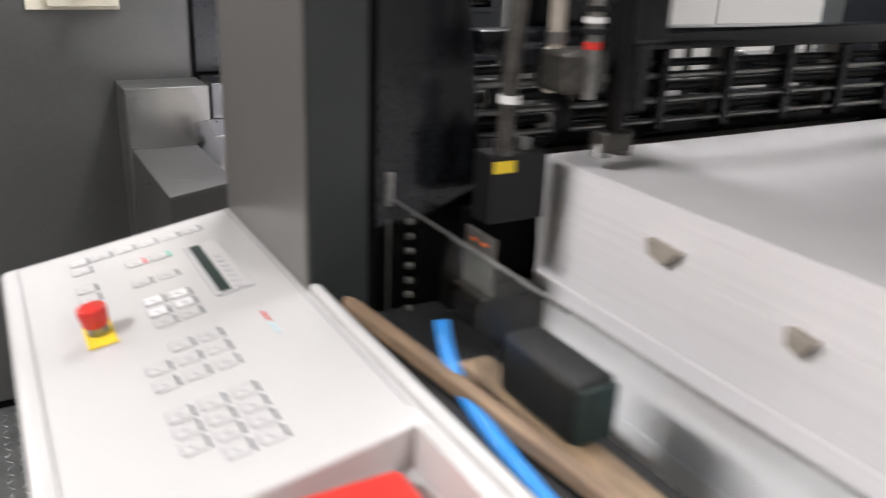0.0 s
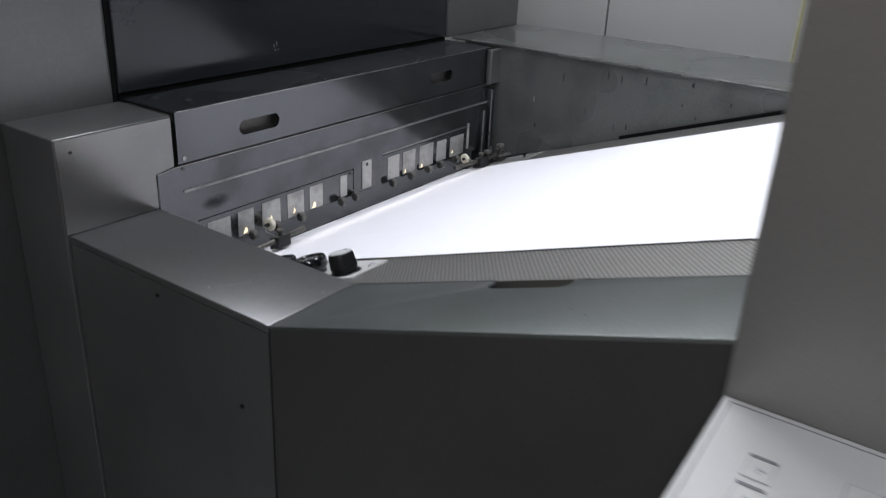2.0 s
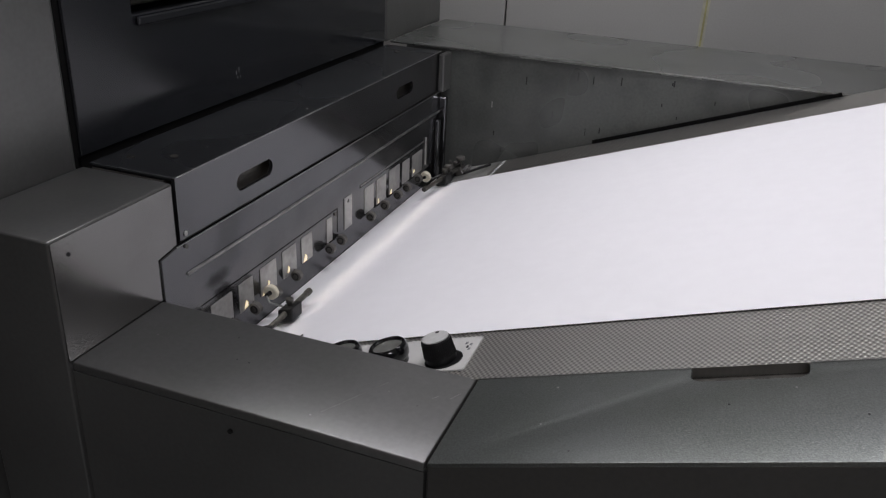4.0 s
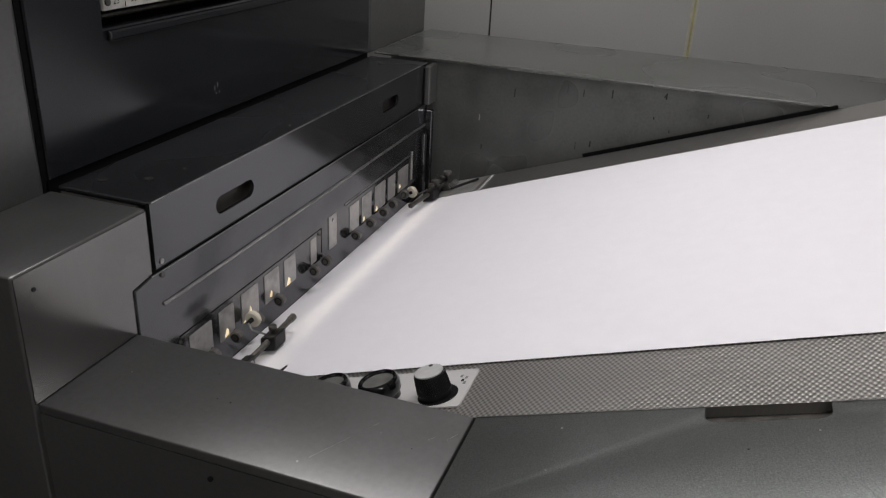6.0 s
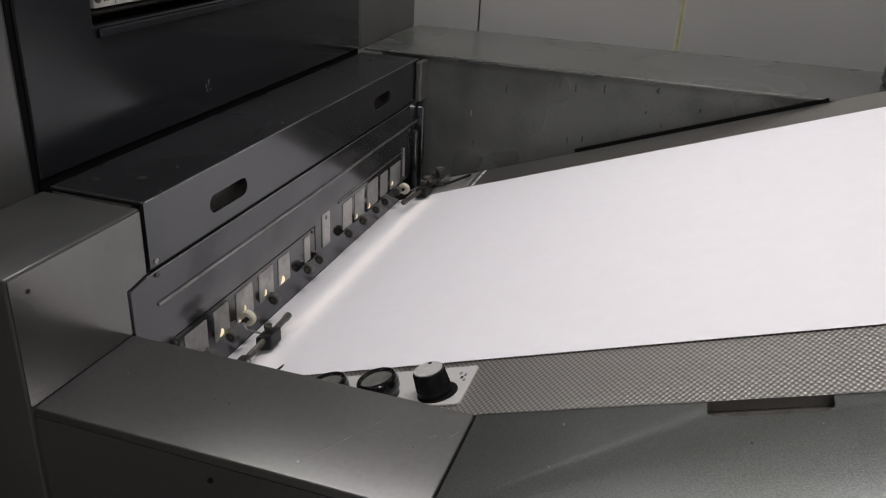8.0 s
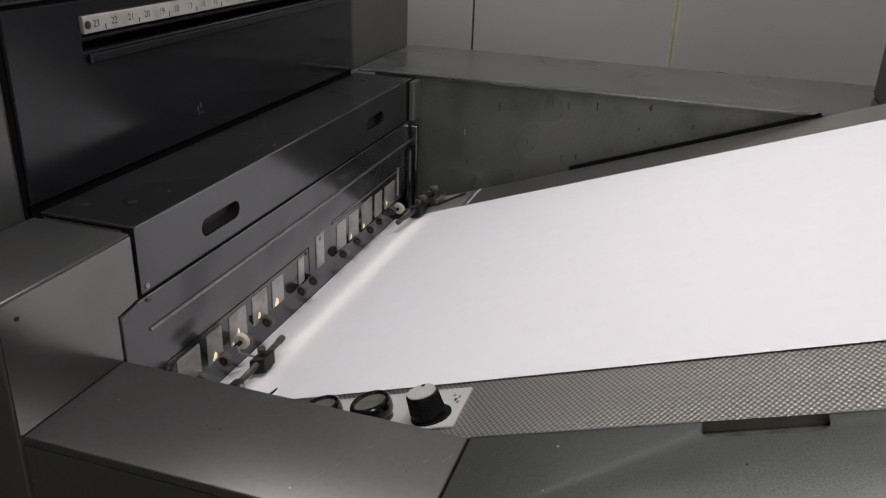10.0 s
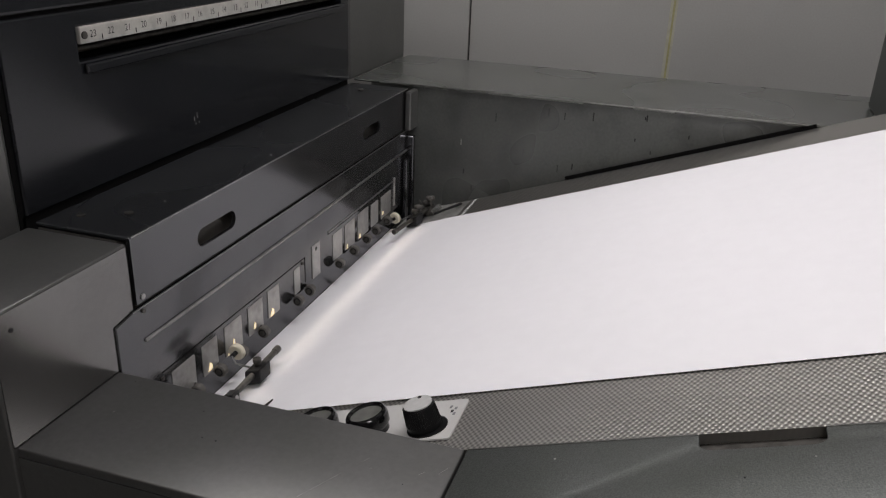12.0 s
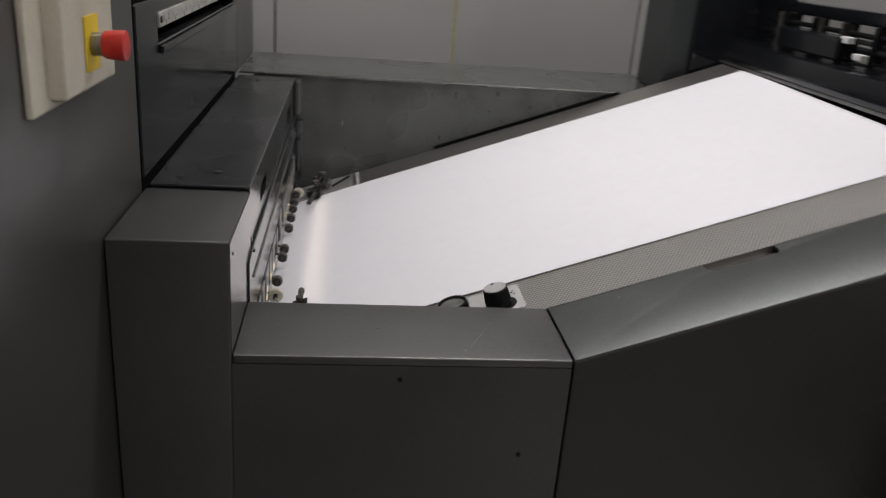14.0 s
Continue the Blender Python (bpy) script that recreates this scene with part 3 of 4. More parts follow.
def knob(x, y, kind):
    p = Vector((x, y, board(y) + bed_lift(x, y) + 0.002))
    if kind == "knob":
        k = part("knob", cyl(p, p + UP * 0.031, 0.0206, 0.0184, 32, 0.0016), KNOB, table, "ribbed black knob with a grey cap", True)
        part("cap", cyl(p + UP * 0.0305, p + UP * 0.0322, 0.0172, sides=28), CAP, k)
        for i in range(44):
            a = 2 * math.pi * i / 44
            side = Vector((math.cos(a), 0, 0)) + Vector((0, UP.z, -UP.y)) * math.sin(a)
            part("rib", cyl(p + side * 0.0204 + UP * 0.008, p + side * 0.0186 + UP * 0.029, 0.0007, sides=5), KNOB, k)
        part("pointer", cyl(p + UP * 0.0322 + Vector((0.013, 0.002, -0.0007)), p + UP * 0.0327 + Vector((0.013, 0.002, -0.0007)), 0.0026, sides=10), BLACK, k)
    else:
        k = part("gauge", lathe([(0.0225, 0), (0.0225, 0.006), (0.0255, 0.010), (0.0262, 0.019), (0.0252, 0.0245), (0.0232, 0.0268), (0.0212, 0.0266), (0.0196, 0.0245), (0.0192, 0.016)], p, UP), SHINY, table, "black round gauge with a glass face", True)
        part("face", cyl(p + UP * 0.010, p + UP * 0.0232, 0.0195, sides=28), GLASS, k, "dark dial face")
        part("rim_ring", lathe([(0.0203, 0.0258), (0.0192, 0.0266), (0.0182, 0.0250)], p, UP), CAP, k, "pale inner ring", True)
        part("needle", prism([(x - 0.004, y - 0.012), (x + 0.003, y - 0.006), (x + 0.007, y + 0.013), (x - 0.002, y + 0.004)], "z", 0, 0.0006), BLACK, k)
        nd = k.children[-1]
        for v in nd.data.vertices:
            w = v.co + BASE[nd.name]
            v.co = Vector((w.x, w.y, board(w.y) + bed_lift(w.x, w.y))) + UP * (w.z + 0.0253) - BASE[nd.name]


knob(0.620, 2.033, "knob")
knob(0.620, 2.100, "gauge")
knob(0.620, 2.166, "gauge")
part("recess_ring", sloped(prism([(0.619 + 0.0238 * math.cos(a * math.pi / 14), 2.029 + 0.0238 * math.sin(a * math.pi / 14)) for a in range(28)], "z", 0.0023, 0.0031), True), KNOB, knobs)
for dx, dy in ((0.02, -0.026), (0.014, -0.030), (0.026, -0.029), (0.03, -0.022)):
    part("mark", sloped(box(0.627 + dx, 0.632 + dx, 2.033 + dy, 2.036 + dy, 0.0023, 0.0027), True), BLACK if dx == 0.02 else PRINT, knobs)

# ---- sheets on the table ----
def sliced(bm):
    """Cuts the long edges, so that a sheet can follow the bed."""
    bmesh.ops.subdivide_edges(bm, edges=[e for e in bm.edges if abs(e.verts[0].co.x - e.verts[1].co.x) > 0.1], cuts=8)
    return bm


for k, (y0, y1) in enumerate(((1.885, 2.4155), (1.68, 2.165), (1.47, 1.96), (1.27, 1.755))):
    lift = 0.0008 + 0.0002 * k
    sheet = sloped(sliced(box(0.692, 1.502, y0, y1, lift, lift + 0.00018)), True)
    tagged(part("paper_sheet", sheet, PAPER), "plain white paper sheet lying on the feed table", "paper sheet", "sheets on the feed table")

# side lays at both ends of the sheet's leading edge


def side_lay(x, y, turn, length, flip=1, wheel=0.052):
    z = board(y)
    th = thing("side_lay", (x, y, z), "oily black steel side lay with a rod and a clamp screw", "side lay", "side lays")
    c, s = math.cos(turn), math.sin(turn)

    def at(u, v, w):
        v = v * flip
        return Vector((x + u * c - v * s, y + u * s + v * c, board(y + u * s + v * c) + w))
    part("rod", cyl(at(-0.07, 0, 0.020), at(length, 0, 0.026), 0.0048, sides=14, bevel=0.001), DULLSTEEL, th, "", True)
    bm = box(-0.016, 0.016, -0.013, 0.013, 0.006, 0.030, 0.002)
    for v in bm.verts:
        v.co = at(v.co.x, v.co.y, v.co.z)
    part("clamp", bm, BLACK, th)
    part("screw", cyl(at(0, 0, 0.03), at(0, 0, 0.036), 0.004, sides=12), DULLSTEEL, th)
    part("screw_head", cyl(at(0, 0, 0.036), at(0, 0, 0.043), 0.0065, sides=16, bevel=0.001), DULLSTEEL, th, "", True)
    bm = box(-0.084, -0.064, -0.008, 0.008, 0.002, 0.028, 0.002)
    for v in bm.verts:
        v.co = at(v.co.x, v.co.y, v.co.z)
    part("foot", bm, BLACK, th)
    part("foot_screw", cyl(at(-0.074, -0.0095, 0.018), at(-0.074, -0.0078, 0.018), 0.0042, sides=12), STEEL, th)
    part("rod_tip", cyl(at(length - 0.012, 0, 0.0255), at(length, 0, 0.0262), 0.0058, sides=14, bevel=0.001), DULLSTEEL, th)
    axis = (at(0.02, 0.042, wheel) - at(0.0, 0.042, wheel)).normalized()
    part("wheel", lathe([(0.0045, -0.005), (0.011, -0.005), (0.0128, -0.003), (0.0128, 0.003), (0.011, 0.005), (0.0045, 0.005), (0.0045, -0.005)], at(0.014, 0.042, wheel), axis, 24), CREAMOLD, th, "yellowed plastic wheel", True)
    part("axle", cyl(at(0.0, 0.042, wheel), at(0.022, 0.042, wheel), 0.0036, sides=10), BLACK, th)
    part("wheel_wire", tube([at(0.0, 0.042, wheel), at(-0.004, 0.034, wheel - 0.012), at(-0.002, 0.012, 0.03)], 0.0016, 6), STEEL, th)
    bm = prism([(-0.115, -0.052), (-0.110, -0.060), (-0.085, -0.0725), (-0.104, -0.055)], "z", 0.002, 0.005)
    for v in bm.verts:
        v.co = at(v.co.x, v.co.y, v.co.z + (v.co.x + 0.115) * 0.4)
    part("finger", bm, BLACK, th)
    return th


side_lay(0.787, 2.352, 0.0, 0.064)
far_lay = side_lay(1.485, 2.352, math.pi - 0.13, 0.098, -1, 0.034)
part("bracket", sloped(box(1.505, 1.545, 2.345, 2.372, 0.003, 0.018, 0.003)), BLACK, far_lay)
part("bracket", sloped(box(1.545, 1.572, 2.325, 2.345, 0.003, 0.026, 0.004)), DULLSTEEL, far_lay)
for x, y, h in ((1.52, 2.352, 0.018), (1.552, 2.335, 0.026), (1.575, 2.35, 0.01)):
    b = Vector((x, y, board(y) + h))
    part("stem", cyl(b, b + Vector((0, 0.003, 0.014)), 0.0035, sides=10), DULLSTEEL, far_lay)
    part("thumb_screw", lathe([(0.0001, 0.014), (0.0095, 0.014), (0.0105, 0.016), (0.0105, 0.022), (0.0085, 0.024), (0.0001, 0.024)], b, (0.1, 0.2, 1), 16), ROLLER, far_lay, "", True)
part("wing", cyl((1.518, 2.345, board(2.345) + 0.038), (1.545, 2.362, board(2.362) + 0.046), 0.003, sides=8), DULLSTEEL, far_lay)
part("wing", cyl((1.545, 2.338, board(2.338) + 0.046), (1.572, 2.350, board(2.350) + 0.034), 0.003, sides=8), ROLLER, far_lay)
part("spring", tube([(1.53 + 0.0012 * k, 2.322 + 0.006 * math.cos(k), board(2.322) + 0.016 + 0.006 * math.sin(k)) for k in range(36)], 0.0012, 5), STEEL, far_lay, "small steel spring", True)
part("pin", cyl((1.50, 2.31, board(2.31) + 0.02), (1.575, 2.27, board(2.27) + 0.012), 0.003, sides=8), BLACK, far_lay)

# slim warm work lamp under the guard, its tube out of sight
lamp = thing("lay_lamp", (1.1, 2.43, 0.66), "slim warm lamp tube under the sheet guard", "lamp")
part("tube", cyl((0.70, 2.428, 0.63), (1.52, 2.428, 0.63), 0.004, sides=8), material("warm_tube", (1.0, 0.78, 0.5), 0.5, emit=4.0), lamp)
# Warm glints on the tabs, put in as small glowing chips
GLINT = material("warm_glint", (1.0, 0.8, 0.5), 0.4, emit=0.9)
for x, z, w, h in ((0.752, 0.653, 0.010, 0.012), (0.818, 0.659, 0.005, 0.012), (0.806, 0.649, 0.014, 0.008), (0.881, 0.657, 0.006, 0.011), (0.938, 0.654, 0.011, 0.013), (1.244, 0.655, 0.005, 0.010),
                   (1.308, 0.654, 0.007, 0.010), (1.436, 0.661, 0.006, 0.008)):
    part("bead", prism([(x - w * 0.5, z - h * 0.5), (x + w * 0.45, z - h * 0.42), (x + w * 0.5, z + h * 0.15), (x + w * 0.1, z + h * 0.5), (x - w * 0.15, z + h * 0.1)], "y", FRONT - 0.0062, FRONT - 0.0053), GLINT, lamp, "small glowing glint on a tab")
# Added area light, away from the tube, for the warm streak on the sheet
data = bpy.data.lights.new("lay_lamp_light", "AREA")
data.shape, data.size, data.size_y, data.energy, data.color, data.spread = "RECTANGLE", 0.80, 0.004, 0.036, (1.0, 0.86, 0.7), radians(75)
new("lay_lamp_light", data).matrix_world = look((1.11, 2.366, 0.668), (1.11, 2.335, board(2.335)))
for x0, y0, x1, y1 in ((0.439, 2.105, 0.520, 2.062), (0.520, 1.985, 0.534, 1.978), (0.512, 2.004, 0.519, 1.999)):
    side = Vector((y0 - y1, x1 - x0)).normalized() * 0.0002
    ends = [(x0 - side.x, y0 - side.y), (x1 - side.x, y1 - side.y), (x1 + side.x, y1 + side.y), (x0 + side.x, y0 + side.y)]
    part("scratch", prism(ends, "z", RZ - 0.0005, RZ + 0.0002), TAB, table, "pale scratch")
for x, z, h in ((0.982, 0.952, 0.007), (0.990, 0.955, 0.009), (0.985, 0.945, 0.003), (0.994, 0.946, 0.003)):
    part("chip", box(x, x + 0.0012, BACK - 0.0004, BACK + 0.001, z, z + h), TAB, press, "pale paint chip")
random.seed(11)
for k in range(26):
    r = random.uniform(0.0006, 0.0016)
    if k < 8:
        x, y = random.uniform(RX0 + 0.01, RX1 - 0.01), random.uniform(SEAM + 0.02, FRONT - 0.02)
        z = RZ
    elif k < 16:
        x, y = random.uniform(RX0 + 0.01, NX), random.uniform(1.45, SEAM - 0.02)
        z = board(y)
    else:
        x, y, z = random.uniform(0.64, 1.55), random.uniform(FRONT + 0.01, BACK - 0.01), TOP
    part("dirt_speck", cyl((x, y, z - 0.001), (x, y, z + 0.0003), r, sides=6), BLACK if k % 3 else TAB, hood if k >= 16 else table)

# ---- the feeder ----
feeder = thing("sheet_feeder", (1.0, 1.0, 0), "dark grey sheet feeder frame with posts, cross bar and guards", "sheet feeder")
# One grey post: shaded sides darkened, lit front laid on as a lighter face
part("near_post", box(POSTX + 0.004, 0.462, POST0 + 0.001, POST1 - 0.001, 0.02, 1.95, 0.004, 2), FARPAINT, feeder, "steel post, a darker grey for its shaded sides")
part("post_cover", box(POSTX, POSTX + 0.0038, POST0, POST1, 0.02, 1.95, 0.0015, 2), POSTPAINT, feeder, "brushed grey steel post face, a lighter grey for its lit side")
part("post_gap", box(0.460, 0.474, POST0 + 0.006, POST1, 0.1, 1.95), GAP, feeder)
part("inner_cover", prism([(0.474, 0.945), (0.56, 0.958), (0.735, 1.027), (0.735, 1.040), (0.625, 1.050), (0.606, 1.20), (0.606, 1.95), (0.474, 1.95)], "y", POST0 + 0.03, POST0 + 0.05, 0.002, 1), DARK, feeder, "blue-black inner cover")
part("inner_side", box(0.470, 0.49, POST0 + 0.05, POST1 - 0.01, 0.6, 1.95), DARK, feeder)
part("far_post", box(1.66, 1.86, 1.33, 1.425, TOP + 0.008, 1.95, 0.005), FARPAINT, feeder, "dark grey-green far post cover")
part("far_frame", box(1.655, 1.70, 1.08, 1.32, 0.02, 1.95, 0.005), DARK, feeder)
part("far_frame", box(1.64, 1.66, 1.20, 1.36, TOP + 0.02, 1.95, 0.003), DARK, feeder)
part("cross_bar", box(0.48, 1.655, 1.165, 1.275, 1.008, 1.068, 0.004), DARK, feeder, "blue-black cross bar over the sheets", True)
part("bar_edge", box(0.48, 1.655, 1.2752, 1.278, 1.006, 1.013, 0.001, 1), STEEL, feeder)
part("upper_beam", box(0.62, 1.655, 1.10, 1.14, 1.150, 1.180, 0.004), DARK, feeder, "blue-black upper cross beam", True)
for z, y, r, mat in ((1.128, 1.13, 0.006, BLACK), (1.112, 1.12, 0.0055, STEEL), (1.095, 1.13, 0.008, BLACK), (1.078, 1.115, 0.005, STEEL), (1.062, 1.13, 0.007, BLACK), (1.048, 1.115, 0.005, STEEL)):
    part("shaft", cyl((0.62, y, z), (1.656, y, z), r, sides=14), mat, feeder, "", True)
for k in range(6):
    x = 0.92 + 0.13 * k
    part("shaft_bracket", prism([(1.105, 1.035), (1.125, 1.03), (1.145, 1.05), (1.145, 1.15), (1.105, 1.15)], "x", x, x + 0.014, 0.002, 1), DARK, feeder)
for x in (1.05, 1.33, 1.52):
    part("side_rod", cyl((x, 1.19, 1.03), (x, 1.19, 1.155), 0.006, sides=10), DULLSTEEL, feeder)
for x, z, r in ((0.745, 1.060, 0.035), (0.645, 1.093, 0.024), (1.02, 1.065, 0.026), (1.28, 1.065, 0.026)):
    w = part("feed_wheel", cyl((x, 1.135, z), (x + 0.022, 1.135, z), r, sides=28, bevel=0.004), BLACK, feeder, "black rubber feed wheel with a grey hub", True)
    part("hub", cyl((x - 0.003, 1.135, z), (x + 0.025, 1.135, z), r * 0.58, sides=20, bevel=0.002), CAP if x < 0.75 else DULLSTEEL, w)
    part("bore", cyl((x - 0.005, 1.135, z), (x + 0.027, 1.135, z), 0.005, sides=10), BLACK, w)
    part("wheel_arm", box(x + 0.028, x + 0.036, 1.12, 1.15, z - 0.01, 1.15, 0.003), DULLSTEEL, feeder)
# White glints among the dark shafts, put in as small blocks
for x, z in ((0.78, 1.20), (1.10, 1.085), (1.16, 1.115)):
    part("clip", box(x, x + 0.032, 1.205, 1.222, z, z + 0.014, 0.002), KEY, feeder, "small white block, a glint among the shafts")
# Added dark box for unclear hanging machinery; covers the bright wall behind
part("valve_block", box(0.72, 0.89, 1.16, 1.20, 1.145, 1.90, 0.006), DARK, feeder)
part("pulley_block", box(0.80, 1.00, 1.17, 1.235, 1.075, 1.145, 0.006), BLACK, feeder)
part("pulley_block", box(1.18, 1.45, 1.18, 1.23, 1.075, 1.125, 0.006), DARK, feeder)
part("lower_skirt", box(0.40, 0.46, 0.2, POST0, 0.02, 0.72, 0.004), PAINT, feeder)
part("trench_floor", box(0.384, 0.56, 0.25, POST0 + 0.002, 0.835, 0.85, 0.002), BLACK, feeder, "black tray beside the pile")
# Near-black sheet closing the open space behind the pile
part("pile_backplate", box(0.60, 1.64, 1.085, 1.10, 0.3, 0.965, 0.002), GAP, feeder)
plate = part("sensor_plate", box(0.600, 0.604, 1.018, 1.086, 0.87, 0.945, 0.001, 1), SENSOR, feeder, "grey-brown sensor plate")
for y in (1.034, 1.058):
    part("mark", box(0.5990, 0.5999, y, y + 0.013, 0.930, 0.934), ORANGE, plate, "orange mark")
part("plate_lip", box(0.588, 0.600, 1.018, 1.086, 0.866, 0.870), DULLSTEEL, plate)
part("plate_foot", box(0.59, 0.70, 1.04, 1.086, 0.3, 0.8555), BLACK, feeder)
# acrylic guard
acrylic = thing("acrylic_guard", (0.48, 0.8, 0.85), "clear acrylic guard standing beside the paper pile", "machine guard")
sheet = part("pane", box(0.478, 0.483, 0.26, 1.062, 0.852, 1.0, 0.001, 1), ACRYL, acrylic)
sheet.visible_shadow = False
part("top_edge", box(0.4785, 0.4825, 0.26, 1.062, 1.0005, 1.0015), STEEL, acrylic, "grey polished edge")
part("hinge", box(0.4765, 0.4845, 1.058, 1.066, 0.99, 1.03, 0.002), STEEL, acrylic, "worn steel hinge")
for k in range(7):
    part("stud", cyl((0.490, 1.030, 0.872 + 0.018 * k), (0.496, 1.030, 0.872 + 0.018 * k), 0.004, sides=10), DULLSTEEL, acrylic)
# ---- the paper pile ----
pile = thing("paper_pile", (1.1, 0.8, 0.22), "tall pile of white paper sheets on a board", "paper pile")
PX0, PX1, PY0, PY1, PZ = 0.70, 1.505, 0.50, 1.07, 1.030
z = 0.24
random.seed(4)
while z < PZ - 0.001:
    h = min(random.uniform(0.028, 0.05), PZ - z)
    j = random.uniform(-0.0012, 0.0012)
    part("ream", box(PX0 + j, PX1 + j, PY0 + j, PY1 - abs(j), z, z + h - 0.0002, 0.0003, 1), PILE, pile)
    z += h
tagged(part("pile_board", box(0.66, 1.6, 0.45, 1.07, 0.20, 0.24, 0.003), WOOD), "wooden pile board under the paper", "board")
for x, y, w, zz in ((0.700, 0.815, 0.045, 0.985), (0.700, 0.645, 0.03, 0.962)):
    tagged(part("tab_marker", prism([(y, zz), (y + w, zz + 0.004), (y + w * 0.9, zz - 0.012), (y + w * 0.4, zz - 0.018)], "x", x - 0.012, x + 0.002), CARD), "brown card marker stuck in the paper pile", "card marker", "markers")

# ---- suction head ----
head = thing("suction_head", (0.72, 0.98, 1.05), "dark suction head with rods, springs and a yellow sticker", "suction head")
part("sucker_block", box(0.584, 0.664, 1.012, 1.050, 0.968, 1.052, 0.003), BLACK, head, "black block with a yellow sticker")
part("sticker", box(0.588, 0.616, 1.0105, 1.012, 1.030, 1.044), YELLOW, head, "yellow sticker")
for x in (0.606, 0.638):
    part("nut", cyl((x, 1.028, 1.052), (x, 1.028, 1.066), 0.009, sides=6), STEEL, head)
part("rod", cyl((0.604, 1.02, 1.05), (0.624, 1.0, 1.7), 0.010, sides=16), DULLSTEEL, head, "", True)
part("collar", cyl((0.6062, 1.0178, 1.110), (0.6065, 1.0176, 1.119), 0.0125, sides=16), KEY, head, "white collar")
part("eye_ring", tube([(0.676, 1.04 + 0.019 * math.cos(a * math.pi / 9), 1.136 + 0.019 * math.sin(a * math.pi / 9)) for a in range(18)], 0.004, 8), CREAMOLD, head, "cream plastic ring", True)
part("hose", tube(curve_points((0.652, 1.0, 1.17), (0.648, 1.0, 1.3), (0.665, 1.0, 1.5), (0.66, 1.0, 1.75)), 0.009, 12), CARD, head, "beige air hose", True)
part("hose_clamp", cyl((0.652, 1.0, 1.178), (0.6515, 1.0, 1.19), 0.0115, sides=14), STEEL, head)
part("carrier", box(0.64, 0.70, 0.965, 1.025, 1.125, 1.172, 0.006), DULLSTEEL, head)
part("carrier_arm", box(0.60, 0.74, 1.01, 1.03, 1.15, 1.175, 0.005), DARK, head)
part("rod", cyl((0.675, 0.965, 1.12), (0.675, 0.965, 1.7), 0.008, sides=14), STEEL, head, "", True)
part("red_band", cyl((0.675, 0.965, 1.174), (0.675, 0.965, 1.182), 0.0095, sides=14), RED, head, "red band")
for k in range(5):
    part("ring", cyl((0.675, 0.965, 1.19 + 0.012 * k), (0.675, 0.965, 1.196 + 0.012 * k), 0.012, sides=14), KEY if k % 2 else BLACK, head)
part("bellows_rod", cyl((0.735, 0.985, 1.07), (0.735, 0.985, 1.7), 0.013, sides=16), BLACK, head, "", True)
for k in range(40):
    part("bellows_ring", cyl((0.735, 0.985, 1.22 + 0.011 * k), (0.735, 0.985, 1.226 + 0.011 * k), 0.016, sides=12), BLACK, head)
part("foot", box(0.712, 0.756, 0.970, 1.000, 1.052, 1.078, 0.004), DULLSTEEL, head)
for x in (0.718, 0.75):
    part("sucker_cup", cyl((x, 0.985, 1.047), (x, 0.985, 1.062), 0.013, 0.008, 16), STEEL, head)
part("rear_rod", cyl((0.80, 1.03, 1.09), (0.80, 1.03, 1.7), 0.016, sides=16), DARK, head, "", True)
part("rear_block", box(0.775, 0.83, 1.01, 1.06, 1.17, 1.23, 0.006), DARK, head)
# Added out of view, to throw shade over the top of the pile
part("housing", box(0.78, 1.60, 0.10, 1.098, 1.26, 1.50, 0.01), DARK, head, "unseen dark head housing, added to shade the pile")

# ---- the console ----
console = thing("control_console", (0.23, 0.9, 0.0), "cream operator console with keys, display and stop button", "control console")
CX0, CX1, CY1, RECESS, CY0 = 0.076, 0.384, 1.404, 0.775, 0.50


def top_z(x):
    return 0.899 - 0.178 * (0.384 - x)


profile = [(CX0 + 0.09, 0.74), (CX0 + 0.004, top_z(CX0) - 0.03), (CX0, top_z(CX0) - 0.006), (CX0 + 0.006, top_z(CX0)), (CX1, top_z(CX1)), (CX1, 0.74)]
part("top_panel", prism(profile, "y", RECESS, CY1, 0.006, 3), CREAM, console, "cream painted sloping panel", True)
low = [(CX0 + 0.09, 0.74), (CX0, top_z(CX0) - 0.046), (CX1, top_z(CX1) - 0.04), (CX1, 0.74)]
part("recess_floor", prism(low, "y", CY0, RECESS - 0.0005, 0.004), CREAM, console, "", True)
part("recess_side", prism([(CX1 - 0.016, 0.80), (CX1 - 0.016, top_z(CX1) - 0.001), (CX1, top_z(CX1) - 0.0005), (CX1, 0.80)], "y", CY0, RECESS - 0.001, 0.001), CREAM, console)
part("lip", box(0.3845, 0.399, 0.30, POST0 - 0.003, 0.84, 0.905, 0.005, 3), CREAM, console, "raised cream lip", True)
part("pedestal", box(0.18, 0.37, 0.6, 1.34, 0.0, 0.738, 0.01), PAINT, console, "grey pedestal")


def on_panel(x0, x1, y0, y1, h0, h1, bevel=0.0, mat=PRINT, name="mark", label="", parent=console):
    bm = box(x0, x1, y0, y1, h0, h1, bevel, 1)
    for v in bm.verts:
        v.co.z += top_z(v.co.x)
    return part(name, bm, mat, parent, label)


